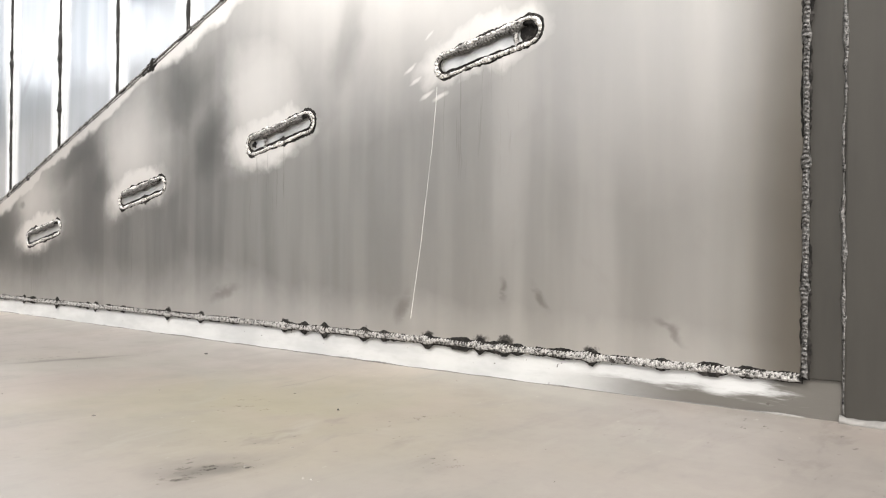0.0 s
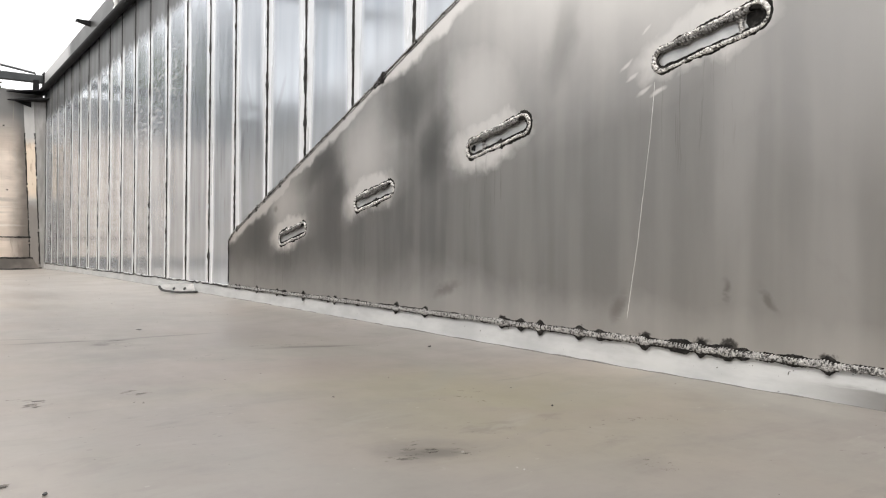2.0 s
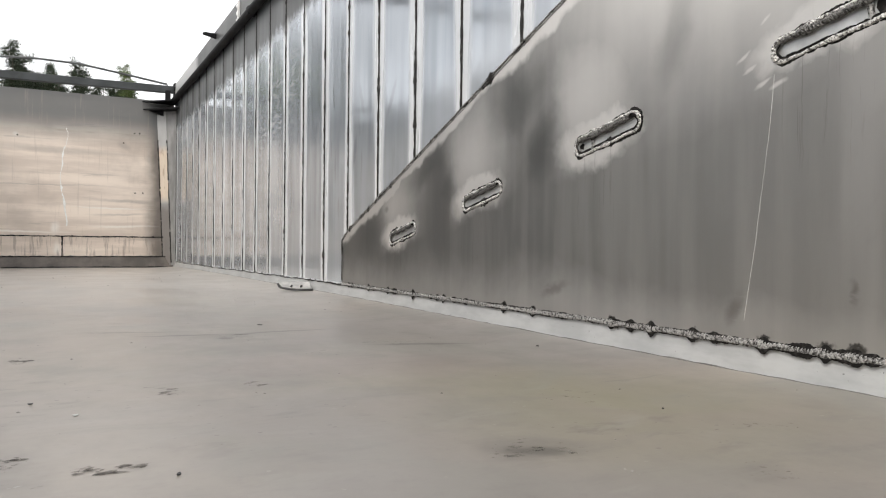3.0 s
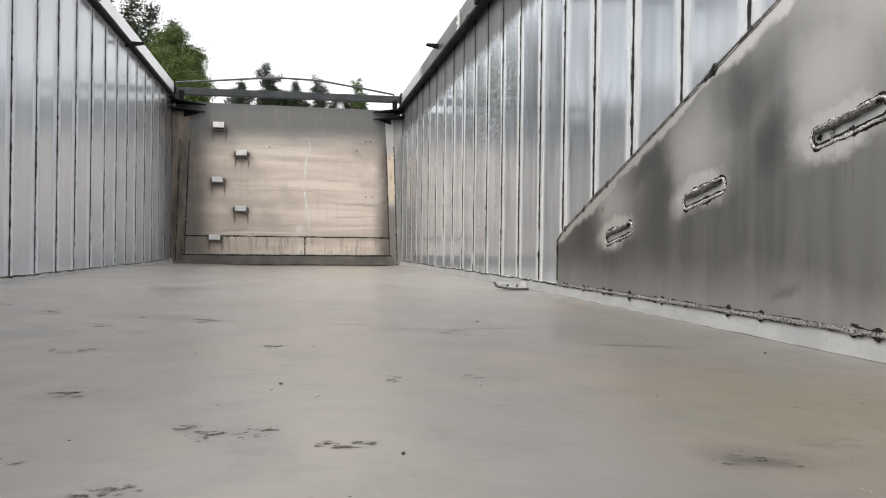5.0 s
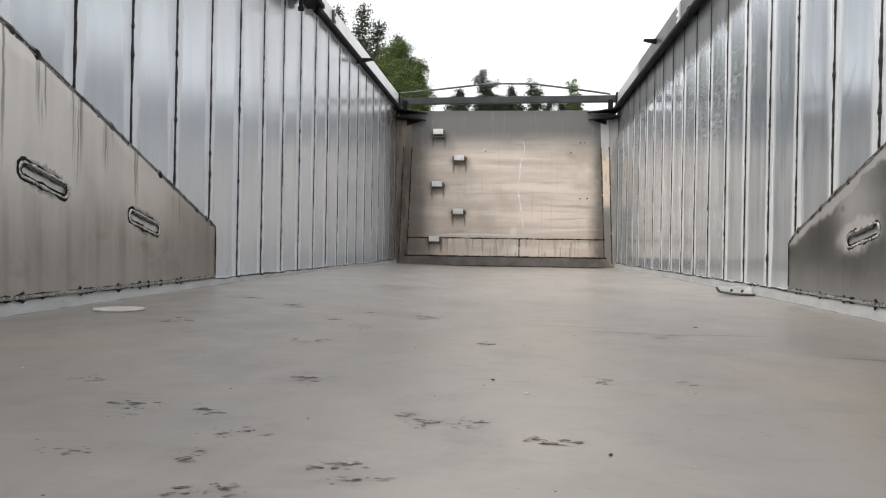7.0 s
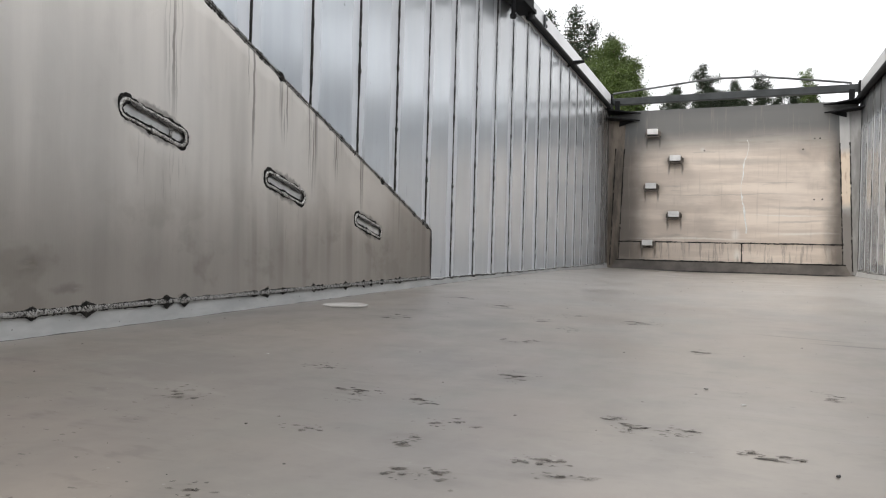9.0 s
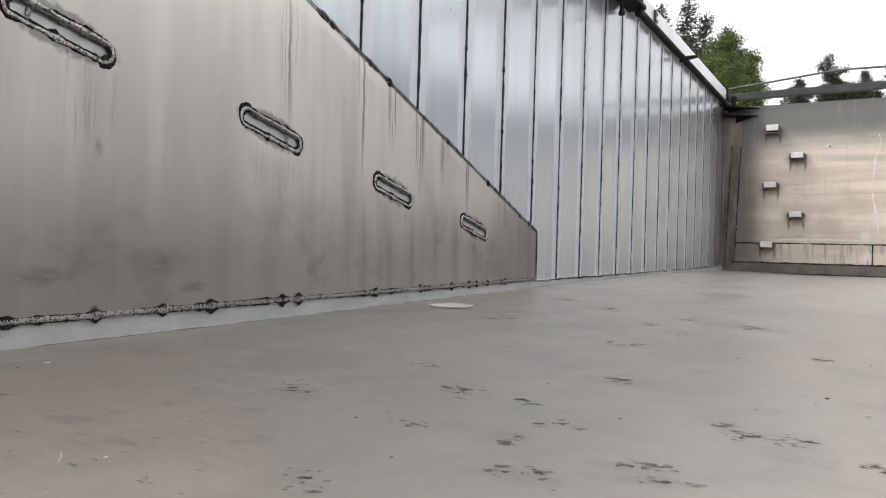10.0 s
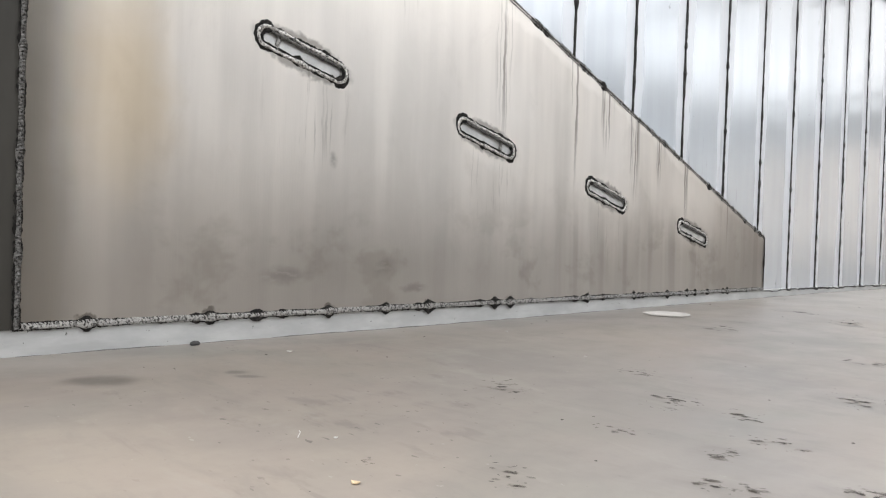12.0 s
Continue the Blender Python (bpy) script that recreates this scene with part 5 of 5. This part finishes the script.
me.materials.append(M_MARK)
marks = new("dried_marks", me)
tagged(marks, "groups of small dried brown marks on the floor", "marks", kind="stuff")


# ---- trees ----
def leaves(verts, faces, at, size, rng, flat=0.5):
    """One small leaf clump: a bent quad."""
    u = Vector((rng.uniform(-1, 1), rng.uniform(-1, 1), rng.uniform(-flat, flat))).normalized()
    v = u.cross(Vector((rng.uniform(-1, 1), rng.uniform(-1, 1), rng.uniform(-1, 1)))).normalized()
    b = len(verts)
    verts += [at - u * size, at + v * size * 0.5, at + u * size, at - v * size * 0.45]
    faces.append((b, b + 1, b + 2, b + 3))


def tree(kind, x, y, height, spread, seed):
    rng = random.Random(seed)
    names = {"birch": ("birch_tree", "leafy green birch behind the wall", M_BIRCH), "spruce": ("spruce_tree", "dark pointed spruce behind the wall", M_SPRUCE),
             "pine": ("pine_tree", "sparse dark pine beyond the front wall", M_PINE)}
    name, label, material = names[kind]
    z0 = -0.32
    t = thing(name, (x, y, z0), label, "tree", "trees round the yard")
    bm = bmesh.new()
    lean = Vector((rng.uniform(-0.03, 0.03), rng.uniform(-0.03, 0.03), 1))
    steps = 9
    trunk = [Vector((x, y, z0)) + lean * (height * i / steps) + Vector((rng.uniform(-0.06, 0.06), rng.uniform(-0.06, 0.06), 0)) for i in range(steps + 1)]
    rod(bm, trunk, [max(0.012, 0.022 * height * 0.6 * (1 - i / (steps + 0.3))) for i in range(steps + 1)], 7)
    verts, faces = [], []

    def on_trunk(f):
        q = f * steps
        i = min(steps - 1, int(q))
        return trunk[i].lerp(trunk[i + 1], q - i)

    if kind == "spruce":
        levels = int(height * 4.5)
        bare = 0.5 if height > 7.8 else 0.12
        for i in range(levels):
            f = bare + (0.99 - bare) * i / levels
            reach = spread * ((1 - f) / (1 - bare)) ** 0.85 * 0.85 + 0.16
            for j in range(rng.randint(6, 8)):
                a = rng.uniform(0, 2 * math.pi)
                r = reach * rng.uniform(0.65, 1.15)
                p0 = on_trunk(f)
                d = Vector((math.cos(a), math.sin(a), -0.28 + 0.5 * f))
                p1 = p0 + d * r
                rod(bm, [p0, p1], [0.02, 0.006], 4, False)
                n = max(44, int(r * 120))
                for k in range(n):
                    g = (k + rng.random()) / n
                    leaves(verts, faces, p0.lerp(p1, g) + Vector((rng.gauss(0, 0.11), rng.gauss(0, 0.11), rng.gauss(0.0, 0.13))) * (0.7 + r * 0.4), rng.uniform(0.02, 0.045), rng, 0.9)
    else:
        n_limb = 34 if kind == "birch" else 20
        for i in range(n_limb):
            f = (0.22 if kind == "birch" else 0.5) + (0.76 if kind == "birch" else 0.49) * (i + rng.random()) / n_limb
            p0 = on_trunk(min(f, 0.985))
            a = rng.uniform(0, 2 * math.pi)
            if kind == "birch":
                r = spread * math.sin(math.pi * min(1, 0.25 + 0.72 * f)) ** 0.8 * rng.uniform(0.55, 1.15)
                d = Vector((math.cos(a), math.sin(a), rng.uniform(0.25, 0.8)))
            else:
                r = spread * (1.1 - f) * 1.7 * rng.uniform(0.5, 1.1)
                d = Vector((math.cos(a), math.sin(a), rng.uniform(0.1, 0.45)))
            p1 = p0 + d.normalized() * r * 0.6
            p2 = p1 + (d + Vector((rng.uniform(-0.4, 0.4), rng.uniform(-0.4, 0.4), rng.uniform(-0.5, 0.1)))).normalized() * r * 0.5
            rod(bm, [p0, p1, p2], [0.035, 0.018, 0.006], 4, False)
            clumps = 8 if kind == "birch" else 5
            for c in range(clumps):
                q = p0.lerp(p1, rng.uniform(0.5, 1.0)) if rng.random() < 0.35 else p1.lerp(p2, rng.uniform(0.0, 1.1))
                q = q + Vector((rng.gauss(0, 0.14), rng.gauss(0, 0.14), rng.gauss(-0.03, 0.14)))
                many = rng.randint(60, 230) if kind == "birch" else 130
                size = rng.uniform(0.07, 0.13) if kind == "birch" else 0.13
                for k in range(many):
                    leaves(verts, faces, q + Vector((rng.gauss(0, size), rng.gauss(0, size), rng.gauss(0, size * 0.75))), rng.uniform(0.015, 0.032) if kind == "birch" else rng.uniform(0.025, 0.055), rng, 1.0)
    part("trunk", bm, M_BARK, t)
    me = bpy.data.meshes.new("crown")
    me.from_pydata([v - t.location for v in verts], [], faces)
    me.materials.append(material)
    crown = new("crown", me)
    crown.parent = t
    return t


TREES = [  # kind, bearing, distance, height angle, spread
    ("spruce", -12.0, 21.0, 17.9, 1.1), ("spruce", -10.7, 21.5, 17.0, 0.8), ("spruce", -9.9, 22.5, 15.9, 0.7), ("spruce", -13.5, 22.0, 17.9, 0.6), ("spruce", -11.4, 23.0, 15.6, 1.3),
    ("birch", -8.5, 20.0, 15.2, 0.62), ("birch", -9.7, 20.5, 15.0, 0.6), ("birch", -7.5, 21.0, 13.7, 0.5), ("birch", -10.8, 19.5, 14.0, 0.7), ("birch", -7.0, 24.0, 11.9, 0.45), ("birch", -9.0, 19.0, 13.2, 0.7),
    ("spruce", -4.6, 40.0, 11.9, 0.9), ("pine", -2.7, 40.0, 12.9, 1.3), ("pine", -2.0, 42.0, 12.3, 0.9), ("spruce", -0.1, 41.0, 12.1, 0.9), ("pine", 1.5, 44.0, 12.4, 1.1), ("pine", -0.9, 43.0, 11.5, 1.0),
    ("birch", 4.5, 40.0, 12.5, 0.6), ("pine", 4.0, 46.0, 11.2, 1.2), ("pine", 5.0, 44.0, 11.3, 1.0),
    ("pine", -4.9, 45.0, 11.2, 1.7), ("pine", -3.9, 45.0, 11.1, 1.7), ("pine", -3.2, 46.0, 11.4, 1.7), ("pine", -2.3, 45.0, 11.4, 1.8), ("pine", -1.4, 46.0, 11.2, 1.7), ("pine", -0.6, 45.0, 11.3, 1.7), ("pine", 0.5, 46.0, 11.3, 1.7),
    ("pine", 1.3, 45.0, 11.2, 1.6), ("pine", 2.4, 47.0, 10.9, 1.3), ("pine", 3.4, 46.0, 10.9, 1.3),
]

for i, (kind, az, dist, elev, spread) in enumerate(TREES):
    tree(kind, 0.1 + dist * math.sin(radians(az)), -0.15 + dist * math.cos(radians(az)), dist * math.tan(radians(elev)) + 0.55, spread, 300 + i)

# ---- plank walls, piece by piece ----
side_pieces(1, wall_right)
side_pieces(-1, wall_left)
